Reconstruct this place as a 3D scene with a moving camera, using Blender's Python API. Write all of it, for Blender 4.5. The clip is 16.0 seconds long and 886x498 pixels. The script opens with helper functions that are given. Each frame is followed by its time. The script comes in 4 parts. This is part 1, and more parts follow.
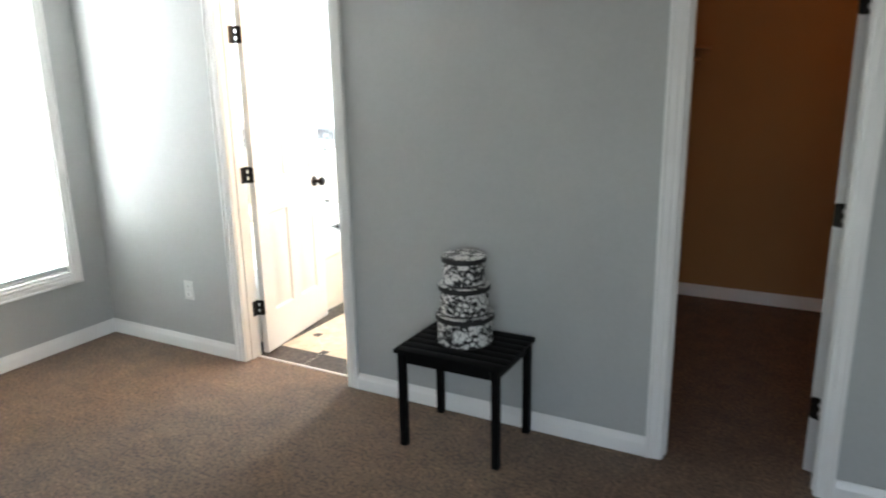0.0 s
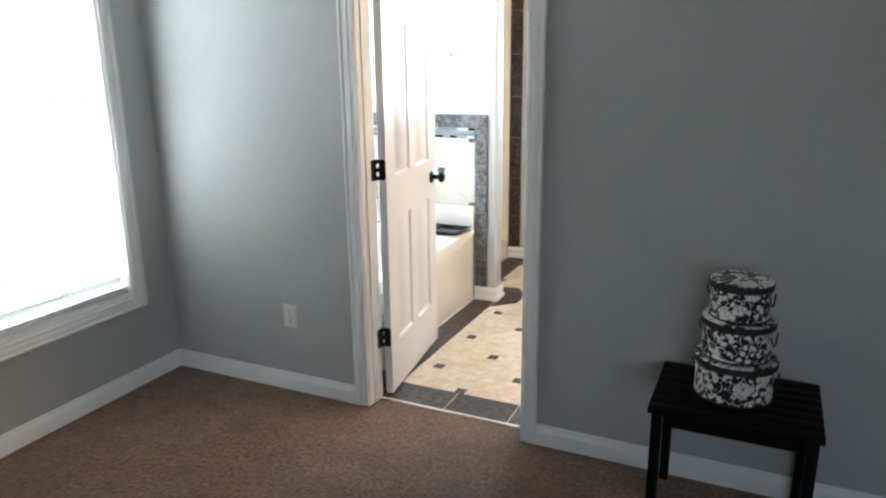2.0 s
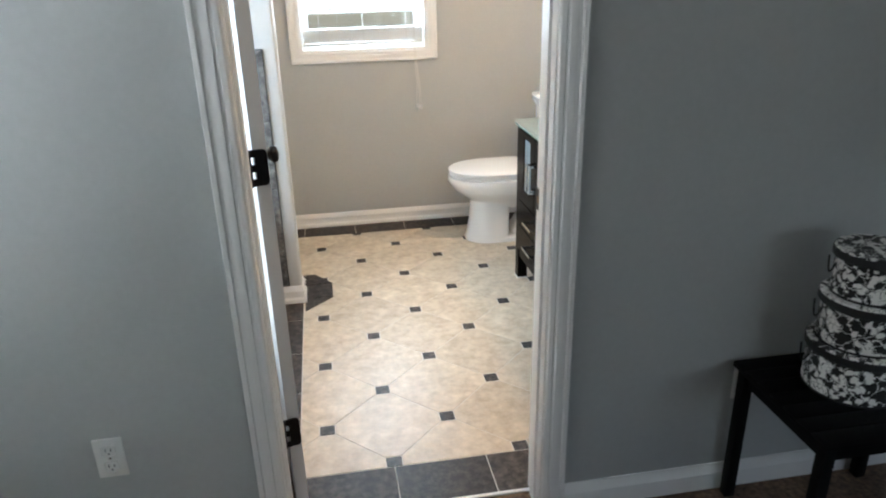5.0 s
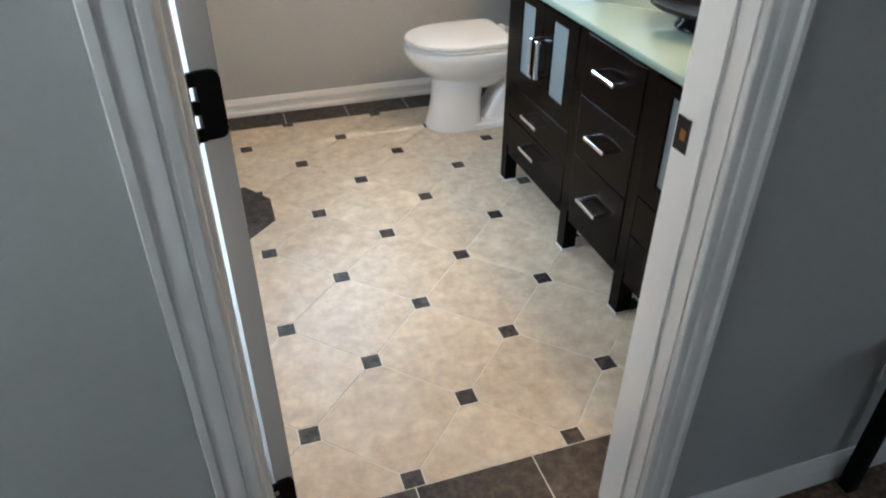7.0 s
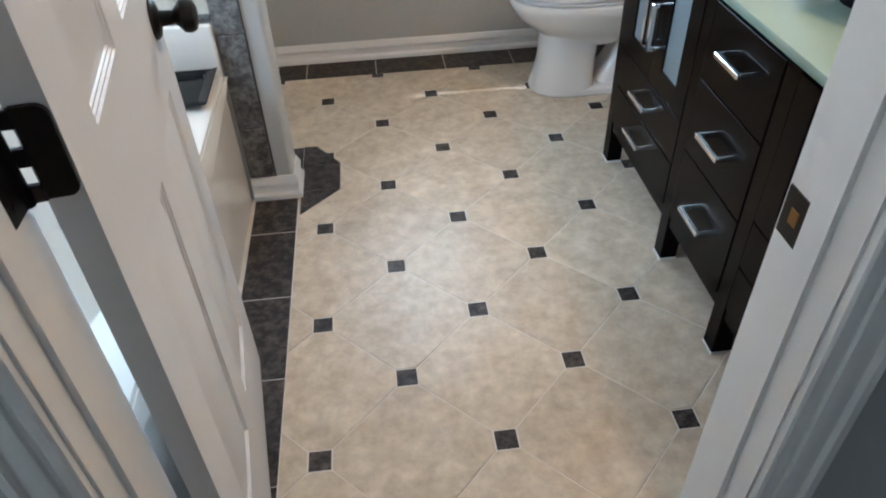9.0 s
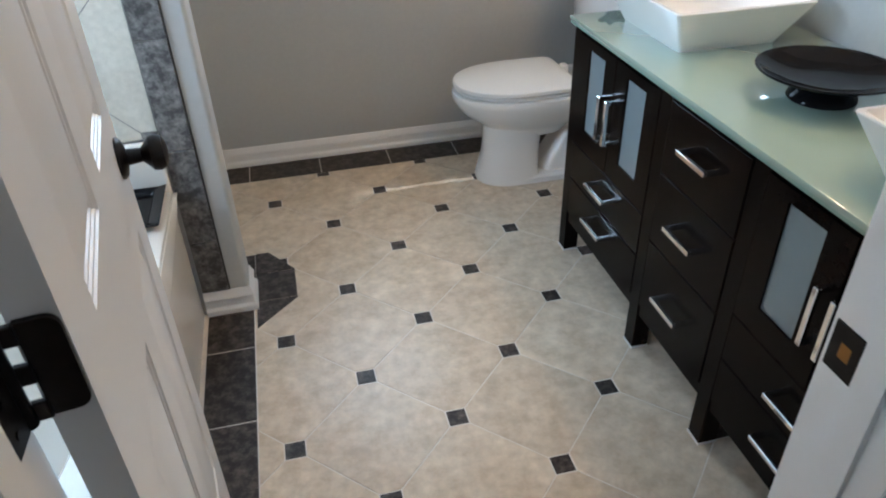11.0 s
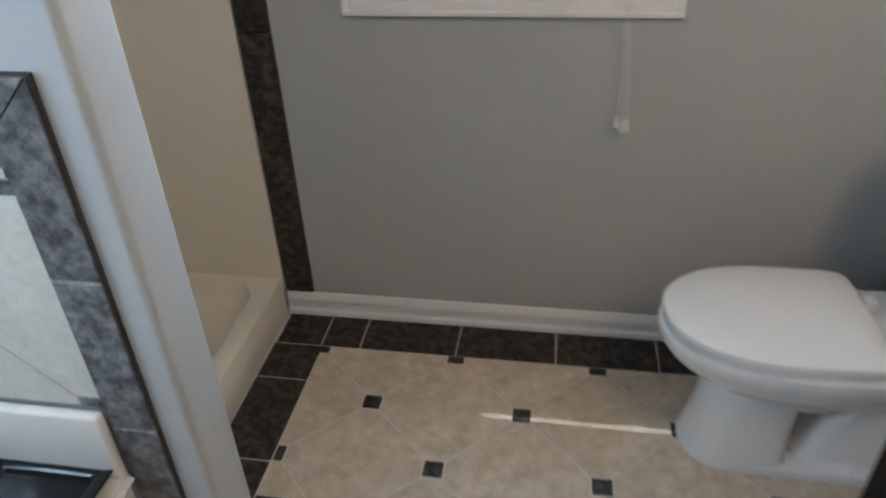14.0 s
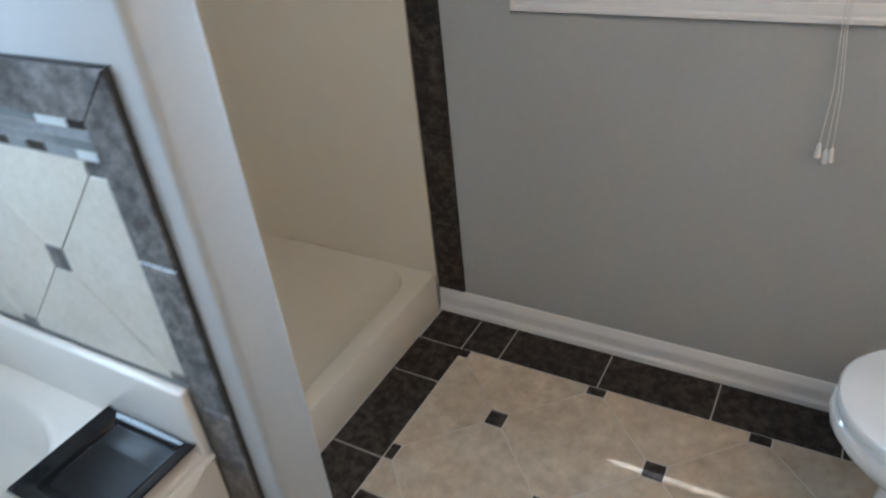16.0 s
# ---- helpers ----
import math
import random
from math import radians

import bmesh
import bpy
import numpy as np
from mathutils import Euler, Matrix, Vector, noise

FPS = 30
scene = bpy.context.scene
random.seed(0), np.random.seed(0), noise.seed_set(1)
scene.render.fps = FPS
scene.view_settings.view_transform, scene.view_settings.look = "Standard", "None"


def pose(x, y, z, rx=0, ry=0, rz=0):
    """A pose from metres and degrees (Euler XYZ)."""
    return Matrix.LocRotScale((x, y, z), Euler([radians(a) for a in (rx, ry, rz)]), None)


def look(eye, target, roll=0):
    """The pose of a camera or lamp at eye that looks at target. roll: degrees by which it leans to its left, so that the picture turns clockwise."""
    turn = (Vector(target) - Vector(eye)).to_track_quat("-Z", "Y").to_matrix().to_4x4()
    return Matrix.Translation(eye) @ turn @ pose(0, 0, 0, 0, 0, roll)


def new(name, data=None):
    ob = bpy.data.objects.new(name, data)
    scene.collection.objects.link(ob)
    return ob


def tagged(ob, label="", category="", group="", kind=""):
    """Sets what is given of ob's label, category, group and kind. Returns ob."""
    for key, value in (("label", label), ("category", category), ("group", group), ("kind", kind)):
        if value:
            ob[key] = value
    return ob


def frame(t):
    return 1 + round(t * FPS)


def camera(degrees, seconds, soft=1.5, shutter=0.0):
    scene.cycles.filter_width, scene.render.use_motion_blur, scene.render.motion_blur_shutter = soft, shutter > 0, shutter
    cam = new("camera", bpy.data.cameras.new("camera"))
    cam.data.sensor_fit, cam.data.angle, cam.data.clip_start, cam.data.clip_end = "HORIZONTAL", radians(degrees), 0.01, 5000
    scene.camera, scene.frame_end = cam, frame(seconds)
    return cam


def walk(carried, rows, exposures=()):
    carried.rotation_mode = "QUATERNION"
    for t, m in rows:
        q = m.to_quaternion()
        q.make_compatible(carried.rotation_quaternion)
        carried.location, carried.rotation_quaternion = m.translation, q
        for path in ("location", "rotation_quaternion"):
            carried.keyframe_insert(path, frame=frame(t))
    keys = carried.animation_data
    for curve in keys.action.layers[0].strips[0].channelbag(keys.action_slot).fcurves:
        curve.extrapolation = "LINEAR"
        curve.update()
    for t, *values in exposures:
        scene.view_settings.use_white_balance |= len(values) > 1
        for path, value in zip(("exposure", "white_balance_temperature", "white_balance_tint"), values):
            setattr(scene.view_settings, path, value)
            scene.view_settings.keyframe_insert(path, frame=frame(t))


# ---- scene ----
cam = camera(64.8, 16.0, soft=2.0, shutter=0.5)
METRES, EYE, TILT, LEAN, TURN = 8.0, 1.5, 0.0, 0.0, 28.8
EXPOSURES = [(0.0, 1.84, 6250, 10), (0.5, 1.66, 6200, 10), (1.0, 1.44, 6100, 10), (1.5, 1.10, 6000, 10), (2.0, 0.82, 5950, 10), (2.5, 0.74, 5950, 10), (3.5, 0.58, 5900, 10), (4.5, 0.54, 5900, 10), (7.0, 0.26, 5750, 10), (8.0, 0.10, 5600, 10), (10.5, -0.26, 5450, 10), (12.5, -0.30, 5400, 10), (13.0, -0.34, 5350, 10), (14.0, -0.60, 5400, 10), (15.0, -0.58, 5280, 10), (16.0, -0.38, 5230, 10)]
PATH = [
    (0, (0.008, -0.041, 1.599), (-0.921, 1.659, 1.103), -1.1),
    (0.5, (-0.351, -0.072, 1.57), (-1.283, 1.629, 1.085), 0.8),
    (1, (-0.755, -0.122, 1.606), (-1.604, 1.599, 1.042), 0.7),
    (1.5, (-1.022, 0.066, 1.545), (-1.954, 1.745, 0.988), -3.7),
    (2, (-1.246, 0.228, 1.51), (-2.068, 1.975, 0.989), -0.7),
    (2.5, (-1.611, 0.272, 1.558), (-2.065, 2.138, 1.001), -0.7),
    (3, (-1.825, 0.397, 1.53), (-2.281, 2.261, 0.967), -0.3),
    (3.5, (-2.008, 0.628, 1.535), (-2.391, 2.483, 0.893), -2.1),
    (4, (-2.224, 0.802, 1.503), (-2.259, 2.676, 0.804), -1.2),
    (4.5, (-2.447, 0.945, 1.515), (-2.274, 2.806, 0.802), -1.0),
    (7, (-2.733, 1.957, 1.403), (-2.21, 3.519, 0.269), 0.3),
    (7.5, (-2.619, 2.042, 1.382), (-2.272, 3.587, 0.16), -0.6),
    (8, (-2.459, 2.153, 1.367), (-2.356, 3.675, 0.074), -1.1),
    (10.5, (-2.516, 2.332, 1.388), (-2.219, 3.919, 0.207), -3.0),
    (11, (-2.55, 2.381, 1.41), (-2.19, 3.996, 0.286), -1.8),
    (11.5, (-2.497, 2.453, 1.403), (-2.238, 4.086, 0.279), -1.8),
    (12, (-2.36, 2.581, 1.418), (-2.284, 4.25, 0.319), -2.9),
    (12.5, (-2.302, 2.662, 1.432), (-2.353, 4.369, 0.391), -5.7),
    (13, (-2.308, 2.877, 1.442), (-2.354, 4.621, 0.464), -2.2),
    (13.5, (-2.297, 3.175, 1.452), (-2.373, 4.879, 0.408), -3.0),
    (14, (-2.2, 3.521, 1.448), (-2.499, 5.172, 0.359), -2.3),
    (14.5, (-2.211, 3.748, 1.44), (-2.714, 5.393, 0.42), -1.0),
    (15, (-2.095, 3.91, 1.449), (-2.866, 5.425, 0.396), -4.6),
    (15.5, (-2.035, 3.89, 1.435), (-2.963, 5.298, 0.36), -8.8),
    (16, (-2.033, 3.718, 1.423), (-2.934, 5.141, 0.345), -6.4),
]
walk(cam, [(t, look(eye, target, roll)) for t, eye, target, roll in PATH], exposures=EXPOSURES)

# ---- light ----
world = bpy.data.worlds.new("world")
scene.world = world
world.use_nodes = True
wn = world.node_tree
sky = wn.nodes.new("ShaderNodeTexSky")
sky.sky_type, sky.sun_disc = 'NISHITA', False
sky.sun_elevation, sky.sun_rotation = radians(65.4), radians(-29.6)
wn.links.new(sky.outputs[0], wn.nodes["Background"].inputs[0])
wn.nodes["Background"].inputs[1].default_value = 0.15
sun_data = bpy.data.lights.new("sun", 'SUN')
sun_data.energy, sun_data.angle, sun_data.color = 5.0, radians(0.6), (1.0, 0.95, 0.87)
sun = new("sun", sun_data)
sun.matrix_world = look((-0.205 * 9, 0.361 * 9, 9.0), (0, 0, 0))


def window_light(name, x, y, z, width, height, rz, watts, color=(0.93, 0.97, 1.0)):
    data = bpy.data.lights.new(name, 'AREA')
    data.shape, data.size, data.size_y, data.energy, data.color = 'RECTANGLE', width, height, watts, color
    ob = new(name, data)
    ob.matrix_world = pose(x, y, z, 90, 0, rz)
    return ob


# ---- plan ----
LEFT = -3.92          # outer wall of bedroom and bathroom
WALL_A, WALL_B = 2.69, 2.80   # both faces of the wall with the two doors
FAR = 5.285           # bathroom's far wall
RIGHT = -1.145        # bathroom's wall behind vanity and toilet
TOP = 2.44            # ceilings
DOOR_L, DOOR_R, DOOR_H = -2.776, -2.064, 2.04
CL_L, CL_R = -0.455, 0.105     # closet opening
W1 = (1.63, 2.455, 0.445, 2.06)    # bedroom window: y, y, z, z
W_FILL = (-0.90, 1.90, 0.445, 2.06)      # unseen window, added behind the start for fill light: x, x, z, z
W2 = (-2.694, -1.973, 1.045, 2.0)   # bathroom window: x, x, z, z
W3 = (3.05, 4.0, 1.30, 2.06)       # window over the bath
TUB_X, PART_A, PART_B, PART_X = -2.91, 4.25, 4.365, -2.767

window_light("window_light_bedroom", LEFT - 0.175, (W1[0] + W1[1]) / 2, (W1[2] + W1[3]) / 2, 0.81, 1.6, -90, 72, (0.975, 0.985, 0.97))
# added fill lamp outside the unseen back window
window_light("bedroom_fill_light", (W_FILL[0] + W_FILL[1]) / 2, -2.08 - 0.30, (W_FILL[2] + W_FILL[3]) / 2, 3.0, 1.8, 0, 12, (0.99, 0.985, 0.96))
window_light("window_light_bathroom", (W2[0] + W2[1]) / 2, FAR + 0.30, (W2[2] + W2[3]) / 2 + 0.15, 0.95, 1.4, 180, 104, (0.78, 0.91, 1.0))
window_light("window_light_bath", LEFT - 0.30, (W3[0] + W3[1]) / 2, (W3[2] + W3[3]) / 2, 1.1, 0.95, -90, 98, (0.78, 0.91, 1.0))


# ---- materials ----
def shade(name, color, rough=0.5, metal=0.0, vary=0.0, scale=6.0, fine=0.0, fine_scale=120.0, bump=0.0, bump_scale=200.0,
          second=None, sheen=0.0, coat=0.0, random_tone=0.0, emit=None, translucent=0.0, detail=6.0, contrast=(0.3, 0.7), spec=0.5):
    """A Principled material: two scales of noise in colour, a fine relief, and a tone by object."""
    m = bpy.data.materials.new(name)
    m.use_nodes = True
    nt = m.node_tree
    p = nt.nodes["Principled BSDF"]
    p.inputs["Roughness"].default_value, p.inputs["Metallic"].default_value = rough, metal
    p.inputs["Base Color"].default_value = (*color, 1)
    if coat:
        p.inputs["Coat Weight"].default_value, p.inputs["Coat Roughness"].default_value = coat, 0.03
    if sheen:
        p.inputs["Sheen Weight"].default_value, p.inputs["Sheen Roughness"].default_value = sheen, 0.5
    p.inputs["Specular IOR Level"].default_value = spec
    coords = nt.nodes.new("ShaderNodeTexCoord")
    out = None
    where = coords.outputs["Object"]
    if random_tone:
        info = nt.nodes.new("ShaderNodeObjectInfo")
        shift = nt.nodes.new("ShaderNodeVectorMath")
        shift.operation = 'MULTIPLY_ADD'
        nt.links.new(info.outputs["Random"], shift.inputs[0])
        shift.inputs[1].default_value = (37.0, 53.0, 71.0)
        nt.links.new(where, shift.inputs[2])
        where = shift.outputs[0]
    if vary or second:
        n1 = nt.nodes.new("ShaderNodeTexNoise")
        n1.inputs["Scale"].default_value, n1.inputs["Detail"].default_value, n1.inputs["Roughness"].default_value = scale, detail, 0.66
        nt.links.new(where, n1.inputs["Vector"])
        ramp = nt.nodes.new("ShaderNodeValToRGB")
        a = [c * (1 - vary) for c in color]
        b = second if second else [min(1, c * (1 + vary)) for c in color]
        ramp.color_ramp.elements[0].position, ramp.color_ramp.elements[1].position = contrast
        ramp.color_ramp.elements[0].color, ramp.color_ramp.elements[1].color = (*a, 1), (*b, 1)
        nt.links.new(n1.outputs["Fac"], ramp.inputs["Fac"])
        out = ramp.outputs["Color"]
        rr = nt.nodes.new("ShaderNodeMapRange")
        rr.inputs["To Min"].default_value, rr.inputs["To Max"].default_value = max(0.02, rough * 0.85), min(1, rough * 1.15)
        nt.links.new(n1.outputs["Fac"], rr.inputs["Value"])
        nt.links.new(rr.outputs[0], p.inputs["Roughness"])
    if fine:
        n2 = nt.nodes.new("ShaderNodeTexNoise")
        n2.inputs["Scale"].default_value, n2.inputs["Detail"].default_value = fine_scale, 3.0
        nt.links.new(where, n2.inputs["Vector"])
        mr = nt.nodes.new("ShaderNodeMapRange")
        mr.inputs["From Min"].default_value, mr.inputs["From Max"].default_value = 0.3, 0.7
        mr.inputs["To Min"].default_value, mr.inputs["To Max"].default_value = 1 - fine, 1 + fine
        nt.links.new(n2.outputs["Fac"], mr.inputs["Value"])
        mul = nt.nodes.new("ShaderNodeVectorMath")
        mul.operation = 'SCALE'
        if out:
            nt.links.new(out, mul.inputs[0])
        else:
            mul.inputs[0].default_value = color
        nt.links.new(mr.outputs[0], mul.inputs["Scale"])
        out = mul.outputs[0]
    if random_tone:
        mr2 = nt.nodes.new("ShaderNodeMapRange")
        mr2.inputs["To Min"].default_value, mr2.inputs["To Max"].default_value = 1 - random_tone, 1 + random_tone
        nt.links.new(info.outputs["Random"], mr2.inputs["Value"])
        mul2 = nt.nodes.new("ShaderNodeVectorMath")
        mul2.operation = 'SCALE'
        if out:
            nt.links.new(out, mul2.inputs[0])
        else:
            mul2.inputs[0].default_value = color
        nt.links.new(mr2.outputs[0], mul2.inputs["Scale"])
        out = mul2.outputs[0]
    if out:
        nt.links.new(out, p.inputs["Base Color"])
    if bump:
        n3 = nt.nodes.new("ShaderNodeTexNoise")
        n3.inputs["Scale"].default_value, n3.inputs["Detail"].default_value = bump_scale, 4.0
        nt.links.new(where, n3.inputs["Vector"])
        bp = nt.nodes.new("ShaderNodeBump")
        bp.inputs["Strength"].default_value, bp.inputs["Distance"].default_value = bump, 0.002
        nt.links.new(n3.outputs["Fac"], bp.inputs["Height"])
        nt.links.new(bp.outputs["Normal"], p.inputs["Normal"])
    if translucent:
        tl = nt.nodes.new("ShaderNodeBsdfTranslucent")
        tl.inputs["Color"].default_value = (*color, 1)
        mix = nt.nodes.new("ShaderNodeMixShader")
        mix.inputs[0].default_value = translucent
        nt.links.new(p.outputs[0], mix.inputs[1])
        nt.links.new(tl.outputs[0], mix.inputs[2])
        nt.links.new(mix.outputs[0], nt.nodes["Material Output"].inputs["Surface"])
    return m


def window_glass(name):
    """Clear sheet glass: it lets light straight through and mirrors a little of it."""
    m = bpy.data.materials.new(name)
    m.use_nodes = True
    nt = m.node_tree
    clear = nt.nodes.new("ShaderNodeBsdfTransparent")
    clear.inputs["Color"].default_value = (0.96, 0.98, 0.97, 1)
    gloss = nt.nodes.new("ShaderNodeBsdfGlossy")
    gloss.inputs["Roughness"].default_value = 0.01
    mix = nt.nodes.new("ShaderNodeMixShader")
    mix.inputs[0].default_value = 0.05
    nt.links.new(clear.outputs[0], mix.inputs[1])
    nt.links.new(gloss.outputs[0], mix.inputs[2])
    nt.links.new(mix.outputs[0], nt.nodes["Material Output"].inputs["Surface"])
    return m


PAINT = shade("grey_wall_paint", (0.455, 0.467, 0.461), 0.62, vary=0.03, scale=1.6, fine=0.02, fine_scale=60, bump=0.12, bump_scale=260)
CEIL = shade("ceiling_paint", (0.78, 0.78, 0.76), 0.9, vary=0.02, scale=2, bump=0.5, bump_scale=90)
CLOSET_PAINT = shade("brown_closet_paint", (0.40, 0.20, 0.075), 0.7, vary=0.06, scale=1.5, bump=0.1, bump_scale=260)
TRIM = shade("white_trim_paint", (0.86, 0.855, 0.84), 0.32, vary=0.02, scale=4, bump=0.04, bump_scale=80)
DOOR_PAINT = shade("white_door_paint", (0.72, 0.715, 0.705), 0.30, vary=0.02, scale=3, bump=0.05, bump_scale=150)
CARPET = shade("brown_carpet", (0.133, 0.079, 0.045), 0.95, vary=0.34, scale=8.0, fine=0.6, fine_scale=62, bump=1.0, bump_scale=130, sheen=0.2, detail=9.0)
GROUT = shade("grout", (0.68, 0.64, 0.58), 0.9, vary=0.08, scale=20, bump=0.3, bump_scale=400)
WALL_GROUT = shade("grey_wall_grout", (0.27, 0.26, 0.245), 0.9, vary=0.1, scale=20)
TILE = shade("beige_floor_tile", (0.482, 0.392, 0.284), 0.36, vary=0.0, scale=15, second=(0.648, 0.560, 0.438), fine=0.10, fine_scale=34, bump=0.08, bump_scale=35, random_tone=0.05, contrast=(0.36, 0.66), detail=9.0, spec=0.4)
DARK = shade("dark_slate_tile", (0.018, 0.0145, 0.013), 0.42, scale=38, second=(0.105, 0.085, 0.074), fine=0.2, fine_scale=110, bump=0.25, bump_scale=60, random_tone=0.15, contrast=(0.42, 0.72), detail=9.0, spec=0.25)
GREY_TILE = shade("grey_slate_tile", (0.060, 0.058, 0.058), 0.34, scale=32, second=(0.27, 0.262, 0.255), fine=0.2, fine_scale=110, bump=0.25, bump_scale=60, random_tone=0.10, contrast=(0.40, 0.68), detail=9.0, spec=0.35)
WALL_TILE = shade("beige_wall_tile", (0.58, 0.545, 0.46), 0.30, scale=10, second=(0.68, 0.645, 0.56), fine=0.05, fine_scale=80, bump=0.05, bump_scale=40, random_tone=0.03)
ACRYLIC = shade("white_acrylic", (0.80, 0.775, 0.72), 0.22, vary=0.015, scale=3, coat=0.4)
CREAM = shade("cream_shower_panel", (0.80, 0.735, 0.61), 0.26, fine=0.012, fine_scale=12)
CERAMIC = shade("white_ceramic", (0.82, 0.81, 0.79), 0.12, vary=0.01, scale=3, coat=0.5)
ESPRESSO = shade("espresso_wood", (0.0032, 0.0022, 0.0019), 0.22, scale=14, second=(0.0062, 0.0043, 0.0034), fine=0.1, fine_scale=160, spec=0.05)
BLACK_WOOD = shade("black_painted_wood", (0.006, 0.006, 0.006), 0.5, vary=0.2, scale=30, bump=0.1, bump_scale=120, spec=0.06)
BLACK_LACQUER = shade("black_lacquer", (0.006, 0.006, 0.007), 0.06, vary=0.1, scale=10, spec=0.28)
BLACK_GLOSS = shade("black_glazed_ceramic", (0.006, 0.006, 0.007), 0.06, vary=0.1, scale=10, spec=0.07)
BRONZE = shade("oil_rubbed_bronze", (0.012, 0.010, 0.009), 0.34, metal=0.6, vary=0.3, scale=60, bump=0.05, bump_scale=200)
CHROME = shade("chrome", (0.82, 0.82, 0.83), 0.08, metal=1.0, vary=0.02, scale=30)
PLASTIC = shade("white_plastic", (0.76, 0.755, 0.73), 0.35, vary=0.01, scale=10)
SLOT = shade("dark_slot", (0.02, 0.02, 0.02), 0.6)
SLAT = shade("white_blind_slat", (0.86, 0.87, 0.86), 0.4, vary=0.01, scale=5, translucent=0.10)
CORD = shade("white_cord", (0.75, 0.74, 0.70), 0.8)
TOP_GLASS = shade("aqua_glass_top", (0.285, 0.375, 0.315), 0.03, vary=0.02, scale=4, coat=1.0)
FROST = shade("frosted_glass", (0.17, 0.21, 0.225), 0.30, vary=0.04, scale=8)
PANE = window_glass("window_pane")
BRASS = shade("brass", (0.30, 0.16, 0.05), 0.35, metal=1.0)


# ---- mesh helpers ----
def box(bm, x0, x1, y0, y1, z0, z1):
    v = [bm.verts.new((x, y, z)) for z in (z0, z1) for y in (y0, y1) for x in (x0, x1)]
    return [bm.faces.new([v[i] for i in f]) for f in ((0, 2, 3, 1), (4, 5, 7, 6), (0, 1, 5, 4), (2, 6, 7, 3), (0, 4, 6, 2), (1, 3, 7, 5))]


def boxes(*rows):
    bm = bmesh.new()
    for r in rows:
        box(bm, *r)
    return bm


def soft_box(x0, x1, y0, y1, z0, z1, bevel=0.004, segments=2):
    bm = boxes((x0, x1, y0, y1, z0, z1))
    bmesh.ops.bevel(bm, geom=list(bm.edges), offset=bevel, segments=segments, profile=0.5, affect='EDGES')
    return bm


def bridge(bm, a, b):
    n = len(a)
    for i in range(n):
        bm.faces.new((a[i], a[(i + 1) % n], b[(i + 1) % n], b[i]))


def loft(rings, bm=None, close=(True, True)):
    bm = bm or bmesh.new()
    loops = [[bm.verts.new(p) for p in ring] for ring in rings]
    for a, b in zip(loops, loops[1:]):
        bridge(bm, a, b)
    if close[0]:
        bm.faces.new(loops[0][::-1])
    if close[1]:
        bm.faces.new(loops[-1])
    return bm


def circle(r, z, n=32, x=0.0, y=0.0):
    return [(x + r * math.cos(2 * math.pi * i / n), y + r * math.sin(2 * math.pi * i / n), z) for i in range(n)]


def lathe(profile, n=32, x=0.0, y=0.0, bm=None):
    return loft([circle(r, z, n, x, y) for r, z in profile], bm)


def rounded(x0, x1, y0, y1, r, z, k=6):
    pts = []
    for cx, cy, a0 in ((x1 - r, y1 - r, 0), (x0 + r, y1 - r, 90), (x0 + r, y0 + r, 180), (x1 - r, y0 + r, 270)):
        for i in range(k + 1):
            a = radians(a0 + 90 * i / k)
            pts.append((cx + r * math.cos(a), cy + r * math.sin(a), z))
    return pts


def rod(p, q, r, n=10, bm=None):
    p, q = Vector(p), Vector(q)
    turn = (q - p).to_track_quat('Z', 'Y').to_matrix()
    rings = [[c + turn @ Vector((r * math.cos(2 * math.pi * i / n), r * math.sin(2 * math.pi * i / n), 0)) for i in range(n)] for c in (p, q)]
    return loft(rings, bm)


def smooth_by_angle(mesh, angle=35):
    mesh.shade_smooth()
    mesh.set_sharp_from_angle(angle=radians(angle))


def link(name, bm, material, parent=None, label="", smooth=True):
    bmesh.ops.recalc_face_normals(bm, faces=list(bm.faces))
    mesh = bpy.data.meshes.new(name)
    bm.to_mesh(mesh)
    bm.free()
    mesh.materials.append(material)
    if smooth:
        smooth_by_angle(mesh)
    ob = new(name, mesh)
    if parent is not None:
        ob.parent = parent
    if label:
        ob["label"] = label
    return ob


def part(name, bm, material, parent, label=""):
    return link(name, bm, material, parent, label)


def structure(name, bm, material, label, category):
    return tagged(link(name, bm, material), label, category, kind="structure")


def base(name, x, y, z, label, category, rz=0.0, group=""):
    ob = new(name)
    ob.matrix_world = pose(x, y, z, 0, 0, rz)
    ob.empty_display_size = 0.1
    return tagged(ob, label, category, group)


CASING = [(0.0, 0.0), (0.0, 0.010), (0.003, 0.0125), (0.013, 0.0125), (0.015, 0.0107), (0.019, 0.0107), (0.021, 0.0145), (0.036, 0.016), (0.040, 0.0137), (0.044, 0.0137), (0.047, 0.020), (0.056, 0.020), (0.058, 0.017), (0.058, 0.0)]
SKIRT = [(0.0, 0.0), (0.0165, 0.0), (0.0165, 0.014), (0.0150, 0.019), (0.0095, 0.025), (0.0085, 0.029), (0.0085, 0.051), (0.0115, 0.054), (0.0115, 0.058), (0.0085, 0.068), (0.0045, 0.077), (0.0035, 0.084), (0.002, 0.086), (0.0, 0.086)]
DOOR_CASING = [(u * 1.14, v * 1.05) for u, v in CASING]
PLAIN = [(0.0, 0.0), (0.0165, 0.0), (0.0165, 0.056), (0.0155, 0.059), (0.0055, 0.077), (0.004, 0.086), (0.0, 0.086)]


